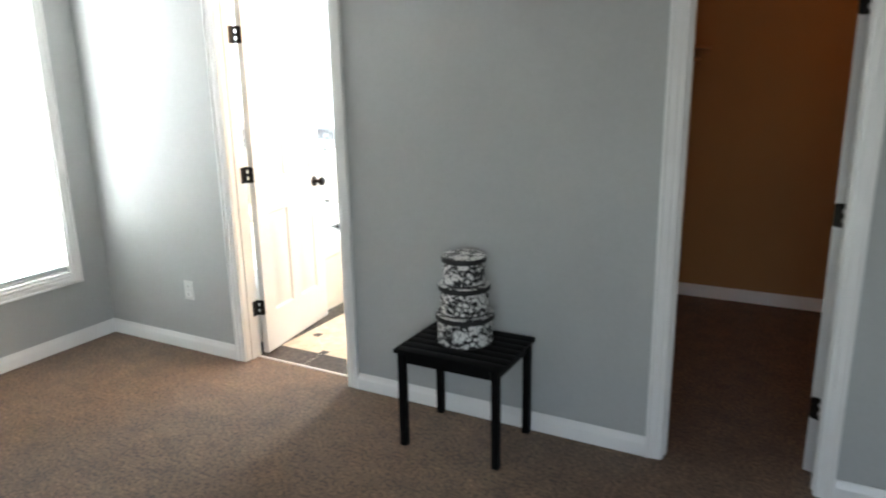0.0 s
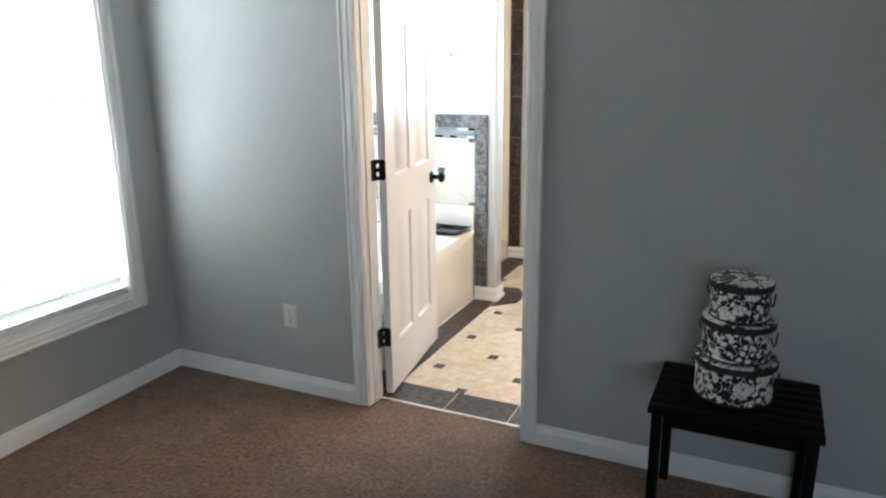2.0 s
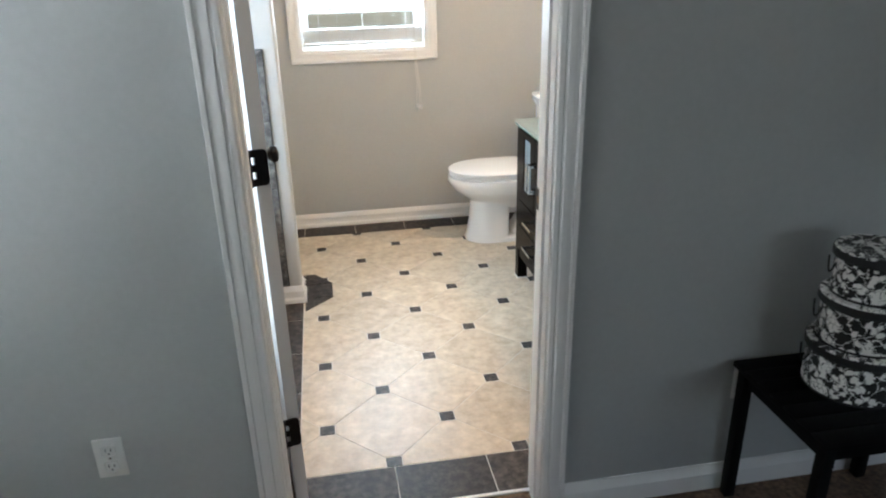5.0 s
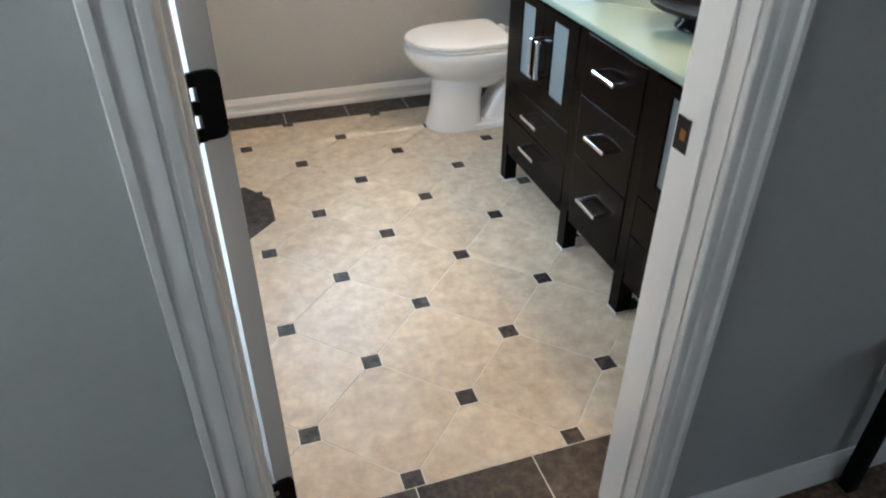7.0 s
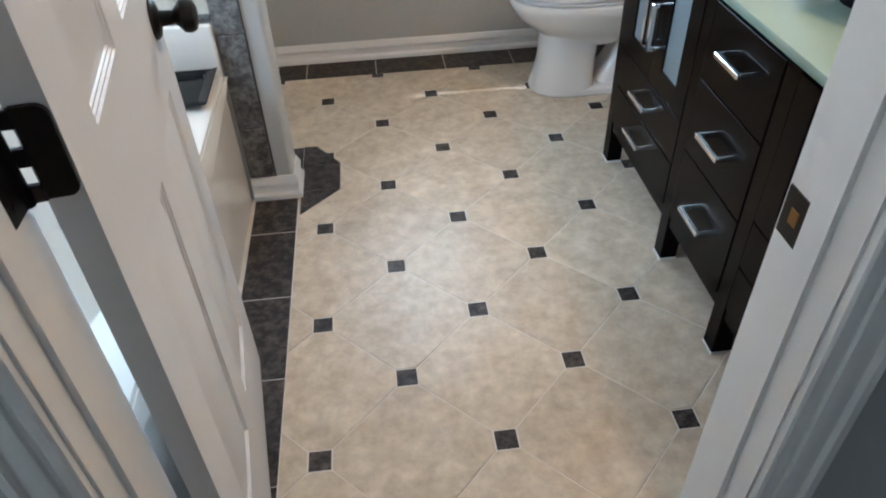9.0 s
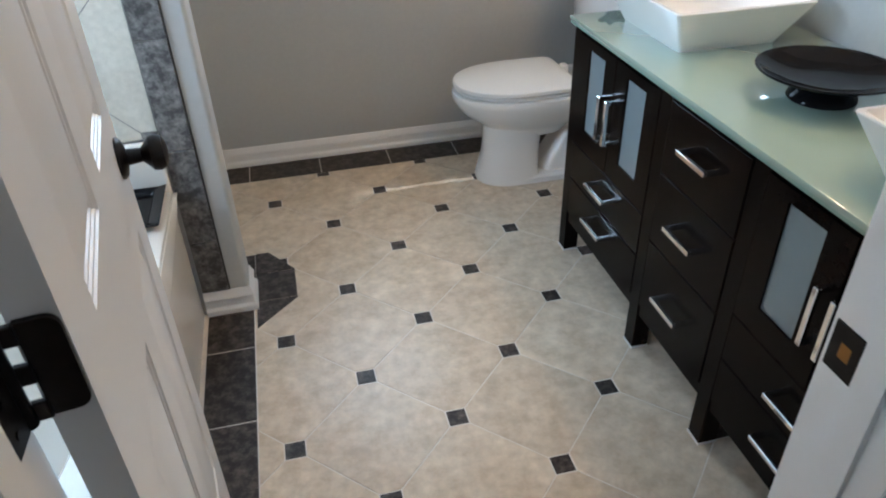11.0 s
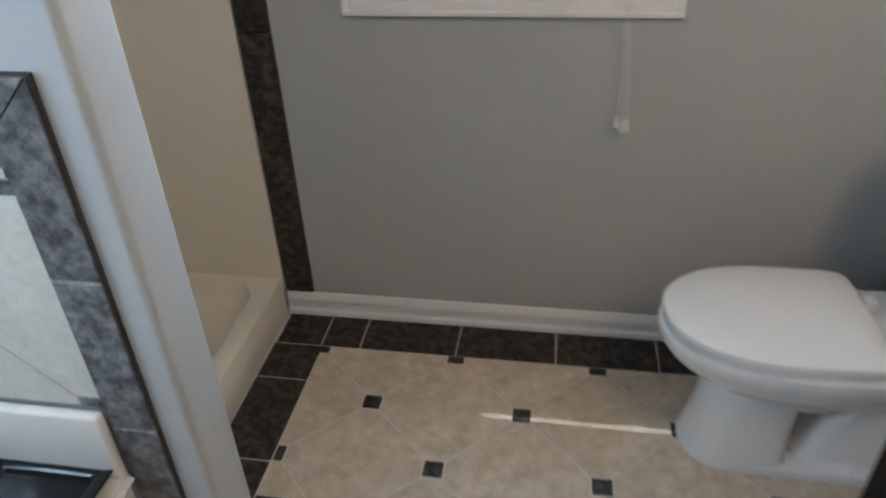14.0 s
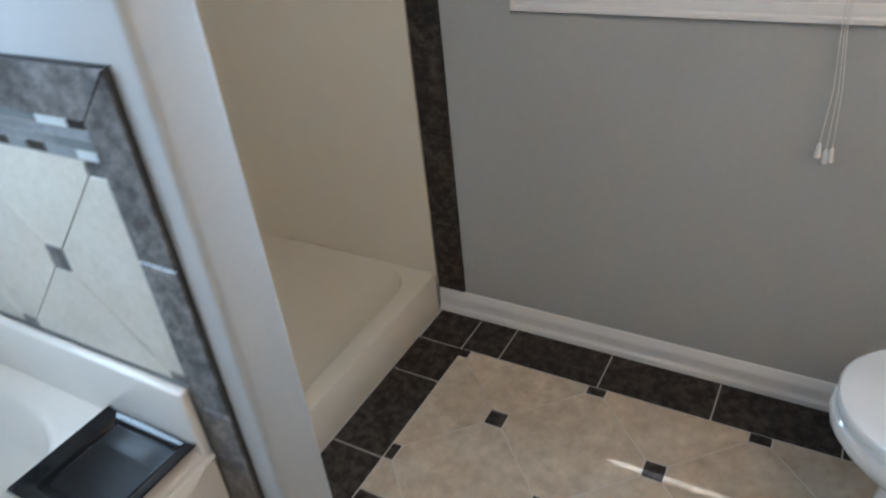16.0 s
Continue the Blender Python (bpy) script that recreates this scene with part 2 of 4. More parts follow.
def swept(path, profile, plane, closed=False):
    """A moulding along a mitred path of (a, b) in a wall's plane. profile: (outwards from the path, proud of the wall).
    plane maps (a, b, proud) to a place."""
    n = len(path)
    rings = []
    for i, p in enumerate(path):
        p = Vector(p)
        prv = Vector(path[i - 1]) if closed or i > 0 else None
        nxt = Vector(path[(i + 1) % n]) if closed or i < n - 1 else None
        d1 = (p - prv).normalized() if prv is not None else None
        d2 = (nxt - p).normalized() if nxt is not None else None
        d1, d2 = d1 or d2, d2 or d1
        n1, n2 = Vector((-d1.y, d1.x)), Vector((-d2.y, d2.x))
        m = (n1 + n2) / (1 + n1.dot(n2))
        rings.append([plane(*(p + m * u), v) for u, v in profile])
    bm = bmesh.new()
    loops = [[bm.verts.new(q) for q in r] for r in rings]
    for a, b in zip(loops, loops[1:] + ([loops[0]] if closed else [])):
        bridge(bm, a, b)
    if not closed:
        bm.faces.new(loops[0])
        bm.faces.new(loops[-1])
    return bm


def skirting(name, points, profile=SKIRT, material=TRIM, label="white painted wooden baseboard along the wall"):
    """A baseboard along points (x, y) of the floor, standing to the left of the way."""
    n = len(points)
    rings = []
    for i, p in enumerate(points):
        p = Vector(p)
        d1 = (p - Vector(points[i - 1])).normalized() if i else None
        d2 = (Vector(points[i + 1]) - p).normalized() if i < n - 1 else None
        d1, d2 = d1 or d2, d2 or d1
        n1, n2 = Vector((-d1.y, d1.x)), Vector((-d2.y, d2.x))
        m = (n1 + n2) / (1 + n1.dot(n2))
        rings.append([(p.x + m.x * u, p.y + m.y * u, v) for u, v in profile])
    return structure(name, loft(rings), material, label, "baseboard")


# ---- walls, floors, ceilings ----
def wall_along_x(name, x0, x1, y0, y1, holes, material, label, top=TOP):
    rows, x = [], x0
    for a, b, z0, z1 in sorted(holes):
        rows.append((x, a, y0, y1, 0, top))
        if z0 > 0:
            rows.append((a, b, y0, y1, 0, z0))
        if z1 < top:
            rows.append((a, b, y0, y1, z1, top))
        x = b
    rows.append((x, x1, y0, y1, 0, top))
    return structure(name, boxes(*rows), material, label, "wall")


def wall_along_y(name, y0, y1, x0, x1, holes, material, label, top=TOP):
    rows, y = [], y0
    for a, b, z0, z1 in sorted(holes):
        rows.append((x0, x1, y, a, 0, top))
        if z0 > 0:
            rows.append((x0, x1, a, b, 0, z0))
        if z1 < top:
            rows.append((x0, x1, a, b, z1, top))
        y = b
    rows.append((x0, x1, y, y1, 0, top))
    return structure(name, boxes(*rows), material, label, "wall")


JAMB = 0.018
wall_along_x("wall_doors", LEFT, 2.3, WALL_A, WALL_B, [(DOOR_L - JAMB, DOOR_R + JAMB, 0, DOOR_H + JAMB), (CL_L - JAMB, CL_R + JAMB, 0, DOOR_H + JAMB)],
             PAINT, "grey painted bedroom wall with two doorways")
wall_along_y("wall_outer", -2.2, FAR + 0.16, LEFT - 0.16, LEFT, [W1, W3], PAINT, "grey painted outer wall with a window")
wall_along_x("wall_far", LEFT, RIGHT + 0.115, FAR, FAR + 0.16, [W2], PAINT, "grey painted bathroom wall with a window")
wall_along_y("wall_vanity", WALL_B, FAR, RIGHT, RIGHT + 0.10, [], PAINT, "grey painted bathroom wall behind the vanity")
corner = 0.014
outline = [(LEFT, PART_A), (PART_X - corner, PART_A)] + [(PART_X - corner + corner * math.sin(radians(a)), PART_A + corner - corner * math.cos(radians(a))) for a in (22, 45, 68, 90)] + [(PART_X - corner + corner * math.cos(radians(a)), PART_B - corner + corner * math.sin(radians(a))) for a in (0, 22, 45, 68, 90)] + [(LEFT, PART_B)]
structure("wall_partition", loft([[(x, y, z) for x, y in outline] for z in (0.0, TOP)]), PAINT, "grey painted wing wall between bathtub and shower", "wall")
wall_along_x("wall_back", LEFT, 2.3, -2.24, -2.08, [W_FILL], PAINT, "grey painted bedroom back wall with the added fill window's opening")
wall_along_y("wall_side", -2.08, WALL_A, 2.18, 2.3, [], PAINT, "grey painted bedroom side wall")
wall_along_y("wall_closet_left", WALL_B + 0.012, 5.0, RIGHT + 0.10, RIGHT + 0.115, [], CLOSET_PAINT, "brown painted closet wall")
wall_along_x("wall_closet_back", RIGHT + 0.115, 1.4, 5.0, 5.1, [], CLOSET_PAINT, "brown painted closet back wall")
wall_along_y("wall_closet_right", WALL_B, 5.0, 1.3, 1.4, [], CLOSET_PAINT, "brown painted closet wall")
wall_along_x("wall_closet_front", RIGHT + 0.10, 1.3, WALL_B, WALL_B + 0.012, [(CL_L - JAMB, CL_R + JAMB, 0, DOOR_H + JAMB)], CLOSET_PAINT, "brown painted inner face of the closet front")
structure("ceiling", boxes((LEFT - 0.16, 2.3, -2.2, FAR + 0.16, TOP, TOP + 0.12)), CEIL, "white textured ceiling", "ceiling")
structure("floor_carpet", boxes((LEFT, 2.3, -2.2, 2.777, -0.06, 0.0), (RIGHT + 0.1, 1.4, 2.777, 5.1, -0.06, 0.0)), CARPET, "brown cut-pile bedroom carpet", "carpet")
FLOOR = structure("floor_tiles", boxes((LEFT, RIGHT + 0.1, 2.777, FAR, -0.06, -0.0012)), GROUT, "beige tile floor with small dark inset squares and dark border", "tile floor")


# door frames
def door_frame(name, xl, xr, label, stop):
    """Jambs, stops and casings of a doorway in the wall with the doors."""
    thing = tagged(new(name), label, "door frame", kind="structure")
    y0, y1 = WALL_A - 0.001, WALL_B + 0.001
    part("jamb", boxes((xl - JAMB, xl, y0, y1, 0, DOOR_H)), TRIM, thing)
    part("jamb", boxes((xr, xr + JAMB, y0, y1, 0, DOOR_H)), TRIM, thing)
    part("head_jamb", boxes((xl - JAMB, xr + JAMB, y0, y1, DOOR_H, DOOR_H + JAMB)), TRIM, thing)
    part("stop", boxes((xl, xl + 0.007, *stop, 0, DOOR_H)), TRIM, thing)
    part("stop", boxes((xr - 0.007, xr, *stop, 0, DOOR_H)), TRIM, thing)
    part("stop", boxes((xl + 0.007, xr - 0.007, *stop, DOOR_H - 0.010, DOOR_H)), TRIM, thing)
    r = 0.004
    path = [(xr + r, 0.0), (xr + r, DOOR_H + r), (xl - r, DOOR_H + r), (xl - r, 0.0)]
    part("casing", swept([(-a, b) for a, b in path], DOOR_CASING, lambda a, b, v: (-a, WALL_A - v, b)), TRIM, thing)
    part("casing", swept([(-a, b) for a, b in path], DOOR_CASING, lambda a, b, v: (-a, WALL_B + v, b)), TRIM, thing)
    return thing


door_frame("door_frame_1", DOOR_L, DOOR_R, "white painted moulded door frame of the bathroom", (WALL_B - 0.075, WALL_B - 0.041))
door_frame("door_frame_2", CL_L, CL_R, "white painted moulded door frame of the closet", (WALL_B - 0.075, WALL_B - 0.041))


def leaf_mesh(width, height, thick):
    """A six-panel leaf: hinge edge at x = 0, bottom at z = 0, faces at y = 0 and y = -thick."""
    s = width / 0.71
    xs = [0, 0.112 * s, 0.308 * s, 0.402 * s, 0.598 * s, width]
    zs = [0, 0.235, 0.815, 1.008, 1.66, 1.76, 1.915, height]
    bm = bmesh.new()
    grid = {}
    for k, y in enumerate((0.0, -thick)):
        for i, x in enumerate(xs):
            for j, z in enumerate(zs):
                grid[k, i, j] = bm.verts.new((x, y, z))
    panels = []
    ni, nj = len(xs) - 1, len(zs) - 1
    for k in (0, 1):
        for i in range(ni):
            for j in range(nj):
                f = bm.faces.new([grid[k, a, b] for a, b in ((i, j), (i + 1, j), (i + 1, j + 1), (i, j + 1))])
                if i in (1, 3) and j in (1, 3, 5):
                    panels.append(f)
    for i in range(ni):
        for j in (0, nj):
            bm.faces.new([grid[0, i, j], grid[0, i + 1, j], grid[1, i + 1, j], grid[1, i, j]])
    for j in range(nj):
        for i in (0, ni):
            bm.faces.new([grid[0, i, j], grid[0, i, j + 1], grid[1, i, j + 1], grid[1, i, j]])
    bmesh.ops.recalc_face_normals(bm, faces=list(bm.faces))
    for wide, deep in ((0.0022, -0.0028), (0.0038, -0.0006), (0.0022, -0.0026), (0.0038, -0.0006), (0.0022, -0.0022), (0.006, 0.0), (0.034, 0.0088)):
        bmesh.ops.inset_individual(bm, faces=panels, thickness=wide, depth=deep)
    return bm


def panel_door(name, pin, turn, width, label, mirror=1):
    """A door with its hinges; pin: (x, y) of the hinge line; turn: degrees from shut; mirror: 1 hinged at its low x, -1 at its high x."""
    thing = base(name, pin[0], pin[1], 0.0, label, "door", turn * mirror)
    thing["kind"] = "structure"
    leaf = leaf_mesh(width, 2.02, 0.034)
    for v in leaf.verts:
        v.co = Vector((mirror * (v.co.x + 0.010), v.co.y - 0.012, v.co.z + 0.012))
    part("leaf", leaf, DOOR_PAINT, thing)
    for z in (0.290, 1.060, 1.80):
        hinge = part("hinge", rod((0, 0, z - 0.045), (0, 0, z + 0.045), 0.0065, 12), BRONZE, thing, "dark bronze hinge")
        flap = loft([[(mirror * d, min(yy - 0.004, -0.0155), zz) for yy, zz in hinge_plate(z)] for d in (0.0045, 0.0104)])
        part("hinge_leaf", flap, BRONZE, hinge)
        for k in (-0.036, 0.0, 0.036):
            part("knuckle_tab", soft_box(*sorted((mirror * 0.001, mirror * 0.007)), -0.0165, -0.003, z + k - 0.009, z + k + 0.009, 0.001, 1), BRONZE, hinge)
    for side in (0.0, -1.0):
        y0 = -0.012 if side == 0 else -0.046
        d = 1 if side == 0 else -1
        profile = [(0.0, 0.0), (0.033, 0.0), (0.033, 0.004), (0.028, 0.009), (0.013, 0.013), (0.011, 0.034), (0.017, 0.040), (0.027, 0.048), (0.0285, 0.058), (0.025, 0.067), (0.014, 0.072), (0.0, 0.073)]
        bm = lathe([(max(r, 0.0005), z) for r, z in profile], 28)
        for v in bm.verts:
            x, y, z = v.co
            v.co = Vector((mirror * (width - 0.059) + x, y0 + d * z, 0.932 + y))
        part("door_knob", bm, BRONZE, thing, "dark bronze round door knob")
    return thing


def hinge_plate(z):
    pts, r = [], 0.011
    for cy, cz, a0 in ((-0.041 + r, z + 0.0445 - r, 90), (-0.041 + r, z - 0.0445 + r, 180)):
        for i in range(5):
            a = radians(a0 + 90 * i / 4)
            pts.append((cy + r * math.cos(a), cz + r * math.sin(a)))
    return [(-0.004, z + 0.0445)] + pts + [(-0.004, z - 0.0445)]


BATH_DOOR = panel_door("door_1", (DOOR_L, WALL_B + 0.004), 98.2, 0.70, "white six-panel bathroom door standing open, dark bronze hinges")
CLOSET_DOOR = panel_door("door_2", (CL_R, WALL_B + 0.018), 112.0, 0.55, "white six-panel closet door opened into the closet", -1)


# hinge leaves on the jambs
def jamb_plate(xj, d, z, holder):
    bm = loft([[(xj, WALL_B + y, zz) for y, zz in hinge_plate(z)], [(xj + d * 0.002, WALL_B + y, zz) for y, zz in hinge_plate(z)]])
    for k in (-0.03, 0.0, 0.03):
        rod((xj + d * 0.002, WALL_B - 0.02, z + k), (xj + d * 0.0032, WALL_B - 0.02, z + k), 0.004, 8, bm)
    part("hinge_leaf", bm, BRONZE, holder)


for z in (0.290, 1.060, 1.80):
    jamb_plate(DOOR_L, 1, z, bpy.data.objects["door_frame_1"])
    jamb_plate(CL_R, -1, z, bpy.data.objects["door_frame_2"])
strike = part("strike_plate", soft_box(DOOR_R - 0.002, DOOR_R + 0.001, WALL_B - 0.036, WALL_B + 0.002, 0.907, 0.964, 0.0008, 1), BRONZE, bpy.data.objects["door_frame_1"], "dark bronze strike plate")
part("latch_hole", soft_box(DOOR_R - 0.0026, DOOR_R - 0.001, WALL_B - 0.026, WALL_B - 0.012, 0.927, 0.945, 0.0005, 1), BRASS, strike)


# windows
def window_unit(name, along, a0, a1, z0, z1, face, out, label):
    """A window set into a wall. along: 'x' or 'y'; face: the room-side plane; out: +1 or -1, the way outdoors."""
    thing = tagged(new(name), label, "window", kind="structure")

    def at(a, d, z):
        return (a, face + out * d, z) if along == 'x' else (face + out * d, a, z)

    def block(a, b, d0, d1, za, zb, bevel=0.0):
        p, q = at(a, d0, za), at(b, d1, zb)
        rows = [v for i in range(3) for v in sorted((p[i], q[i]))]
        return soft_box(*rows, bevel, 1) if bevel else boxes(rows)
    for a, b in ((a0, a0 + 0.012), (a1 - 0.012, a1)):
        part("reveal", block(a, b, -0.001, 0.15, z0, z1), TRIM, thing)
    part("reveal", block(a0 + 0.012, a1 - 0.012, -0.001, 0.15, z1 - 0.012, z1), TRIM, thing)
    part("window_sill", block(a0 + 0.012, a1 - 0.012, -0.001, 0.15, z0, z0 + 0.012), TRIM, thing)
    path = [(a0, z0), (a0, z1), (a1, z1), (a1, z0)]
    part("casing", swept(path, CASING, lambda a, b, v: at(a, -v, b), True), TRIM, thing)
    zm = (z0 + z1) / 2
    for za, zb, d in ((z0 + 0.012, zm + 0.02, 0.085), (zm - 0.02, z1 - 0.012, 0.115)):
        sash = part("sash", block(a0 + 0.012, a0 + 0.052, d, d + 0.03, za, zb), PLASTIC, thing)
        part("stile", block(a1 - 0.052, a1 - 0.012, d, d + 0.03, za, zb), PLASTIC, sash)
        part("rail", block(a0 + 0.052, a1 - 0.052, d, d + 0.03, za, za + 0.035), PLASTIC, sash)
        part("rail", block(a0 + 0.052, a1 - 0.052, d, d + 0.03, zb - 0.035, zb), PLASTIC, sash)
        pane = part("pane", block(a0 + 0.052, a1 - 0.052, d + 0.012, d + 0.016, za + 0.035, zb - 0.035), PANE, sash)
        pane.visible_shadow = False
    return thing


def blind(name, along, a0, a1, z_low, z_top, face, out, depth, pitch, tilt, stack, label, rail=0.016, gap=0.03):
    """A horizontal blind: head rail, slats, bottom rail, with stacked slats above the bottom rail."""
    thing = tagged(new(name), label, "blind")

    def at(a, d, z):
        return (a, face + out * d, z) if along == 'x' else (face + out * d, a, z)
    mid = 0.045
    p, q = at(a0, mid - 0.02, z_top - 0.04), at(a1, mid + 0.02, z_top)
    part("head_rail", soft_box(*[v for i in range(3) for v in sorted((p[i], q[i]))], 0.003, 1), PLASTIC, thing)
    p, q = at(a0, mid - depth / 2, z_low), at(a1, mid + depth / 2, z_low + rail)
    part("bottom_rail", soft_box(*[v for i in range(3) for v in sorted((p[i], q[i]))], 0.003, 1), PLASTIC, thing)

    def slat_mesh(turn):
        bm = bmesh.new()
        t, n = 0.0013, 5
        ring = []
        for s in (1, -1):
            for i in range(n):
                f = i / (n - 1) * 2 - 1
                f *= s
                u, w = f * depth / 2, 0.0022 * (1 - f * f) + s * t
                c, sn = math.cos(radians(turn)), math.sin(radians(turn))
                ring.append((u * c - w * sn, u * sn + w * c))
        loft([[at(a, mid + u, w) for u, w in ring] for a in (a0 + 0.003, a1 - 0.003)], bm)
        return bm
    z = z_low + rail + 0.004
    first = None
    for i in range(stack):
        if first is None:
            first = part("slat", slat_mesh(0), SLAT, thing)
            home = z
        else:
            o = new("slat", first.data)
            o.parent = thing
            o.location.z = z - home
        z += 0.0045
    if first is not None:
        for v in first.data.vertices:
            v.co.z += home
    z += gap
    tilted = None
    while z < z_top - 0.05:
        if tilted is None:
            tilted, start = part("slat", slat_mesh(tilt), SLAT, thing), z
            for v in tilted.data.vertices:
                v.co.z += z
        else:
            o = new("slat", tilted.data)
            o.parent = thing
            o.location.z = z - start
        z += pitch
    for f in (0.14, 0.5, 0.86):
        a = a0 + (a1 - a0) * f
        for d in (mid - depth / 2 - 0.001, mid + depth / 2 + 0.001):
            part("ladder_cord", rod(at(a, d, z_low + 0.01), at(a, d, z_top - 0.03), 0.0009, 5), CORD, thing)
    return thing


window_unit("window_1", 'y', *W1, LEFT, -1, "white framed bedroom window in bright daylight")
window_unit("window_2", 'x', *W2, FAR, 1, "white framed bathroom window in bright daylight")
# this one is never in view; it is added to let in fill light
window_unit("fill_window", 'x', *W_FILL, -2.08, -1, "white framed second bedroom window without blind")
window_unit("window_3", 'y', *W3, LEFT, -1, "white framed window above the bathtub")
BLIND_A = blind("window_blind", 'y', W1[0] + 0.016, W1[1] - 0.016, W1[2] + 0.02, W1[3] - 0.014, LEFT, -1, 0.054, 0.043, -57, 3, "white slatted blind lowered over the bedroom window")
BLIND_B = blind("window_blind", 'x', W2[0] + 0.016, W2[1] - 0.016, W2[2] + 0.030, W2[3] - 0.014, FAR, 1, 0.025, 0.0215, 30, 17, "white slatted blind hanging just above the bathroom sill", gap=0.088)


# baseboards (standing to the left of the way)
skirting("baseboard_1", [(DOOR_L - 0.070, WALL_A), (LEFT, WALL_A), (LEFT, -2.08), (2.18, -2.08), (2.18, WALL_A), (CL_R + 0.070, WALL_A)], PLAIN)
skirting("baseboard_2", [(CL_L - 0.070, WALL_A), (DOOR_R + 0.070, WALL_A)], PLAIN)
skirting("baseboard_3", [(RIGHT, 4.37), (RIGHT, FAR), (-3.05, FAR)])
skirting("baseboard_4", [(PART_X - 0.05, PART_B), (PART_X, PART_B), (PART_X, PART_A), (TUB_X, PART_A)])
skirting("baseboard_5", [(1.3, 5.0), (RIGHT + 0.115, 5.0)], PLAIN)


# ---- bathtub ----
def bathtub():
    x0, x1, y0, y1, rim = LEFT + 0.002, TUB_X, WALL_B + 0.002, PART_A - 0.009, 0.467
    thing = base("bathtub", (x0 + x1) / 2, (y0 + y1) / 2, 0, "white acrylic bathtub with a moulded front panel, in an alcove", "bathtub")
    hx, hy = (x1 - x0) / 2, (y1 - y0) / 2

    def ring(f, z, ex=2.25, sx=0.425, sy=0.665):
        pts = []
        for i in range(48):
            a = 2 * math.pi * i / 48
            c, s = math.cos(a), math.sin(a)
            pts.append((f * sx * math.copysign(abs(c) ** (2 / ex), c), f * sy * math.copysign(abs(s) ** (2 / ex), s), z))
        return pts

    def outer(z, inset=0.0):
        pts = []
        for i in range(48):
            a = 2 * math.pi * i / 48
            c, s = math.cos(a), math.sin(a)
            k = 1 / max(abs(c), abs(s))
            pts.append((c * k * (hx - inset), s * k * (hy - inset), z))
        return pts
    rings = [outer(rim - 0.035, 0.012), outer(rim - 0.030, 0.001), outer(rim - 0.018), outer(rim - 0.005, 0.004), outer(rim, 0.014), ring(1.0, rim), ring(0.985, rim - 0.006), ring(0.965, rim - 0.02), ring(0.93, 0.34), ring(0.86, 0.17), ring(0.76, 0.11), ring(0.4, 0.10)]
    part("basin", loft(rings, close=(False, True)), ACRYLIC, thing)
    for name, rows in (("wall_lip", (-hx, hx, hy - 0.022, hy, rim - 0.01, 0.617)), ("wall_lip", (-hx, hx, -hy, -hy + 0.022, rim - 0.01, 0.617)), ("wall_lip", (-hx, -hx + 0.022, -hy + 0.022, hy - 0.022, rim - 0.01, 0.617))):
        part(name, soft_box(*rows, 0.008, 3), ACRYLIC, thing)
    # front: a flat panel under a proud skirt whose lower edge sags towards the middle
    part("apron", boxes((hx - 0.05, hx - 0.010, -hy, hy, 0.004, rim - 0.030)), ACRYLIC, thing)

    def edge(y):
        f = abs(y) / hy
        return 0.352 + 0.078 * f ** 1.3 + 0.040 * max(0.0, (f - 0.90) / 0.10) ** 2
    bands = []
    for i in range(49):
        y = (i / 24 - 1) * (hy - 0.004)
        z, zt = min(edge(y), rim - 0.022), rim - 0.014
        bands.append([(hx - 0.011, y, z), (hx + 0.002, y, z + 0.001), (hx + 0.009, y, min(z + 0.007, zt)), (hx + 0.010, y, min(z + 0.016, zt)), (hx + 0.001, y, zt), (hx - 0.011, y, zt)])
    part("skirt", loft(bands), ACRYLIC, thing)
    drain = part("drain", lathe([(0.0005, 0.101), (0.03, 0.101), (0.03, 0.104), (0.024, 0.105), (0.0005, 0.104)], 20, -0.04, -0.3), CHROME, thing)
    return thing


bathtub()


# ---- tiled surround of the tub ----
def clip(poly, a, b, c):
    """The part of a polygon where a * x + b * y <= c."""
    out = []
    for i, p in enumerate(poly):
        q = poly[(i + 1) % len(poly)]
        dp, dq = a * p[0] + b * p[1] - c, a * q[0] + b * q[1] - c
        if dp <= 0:
            out.append(p)
        if dp * dq < 0:
            t = dp / (dp - dq)
            out.append((p[0] + t * (q[0] - p[0]), p[1] + t * (q[1] - p[1])))
    return out


def clip_rect(poly, x0, x1, y0, y1):
    for row in ((-1, 0, -x0), (1, 0, x1), (0, -1, -y0), (0, 1, y1)):
        poly = clip(poly, *row) if len(poly) > 2 else []
    return poly


def area(poly):
    return abs(sum(p[0] * q[1] - q[0] * p[1] for p, q in zip(poly, poly[1:] + poly[:1]))) / 2


def slab(poly, at, thick, edge=0.0012):
    """A thin tile from a polygon in a plane, its upper edge eased. at maps (a, b, height) to a place."""
    cx, cy = sum(p[0] for p in poly) / len(poly), sum(p[1] for p in poly) / len(poly)
    size = max(math.hypot(p[0] - cx, p[1] - cy) for p in poly)
    k = 1 - edge / size
    top = [(cx + (x - cx) * k, cy + (y - cy) * k) for x, y in poly]
    bm = bmesh.new()
    loops = [[bm.verts.new(at(x, y, h)) for x, y in ring] for ring, h in ((poly, 0.0), (poly, thick - edge), (top, thick))]
    for a, b in zip(loops, loops[1:]):
        bridge(bm, a, b)
    bm.faces.new(loops[-1])
    return bm


def octagon(cx, cy, half, cut, gap):
    """A square on its corner with clipped corners."""
    d = half - gap * 0.7
    poly = [(cx + d, cy), (cx, cy + d), (cx - d, cy), (cx, cy - d)]
    c = half - cut - gap * 0.5
    return clip_rect(poly, cx - c, cx + c, cy - c, cy + c)


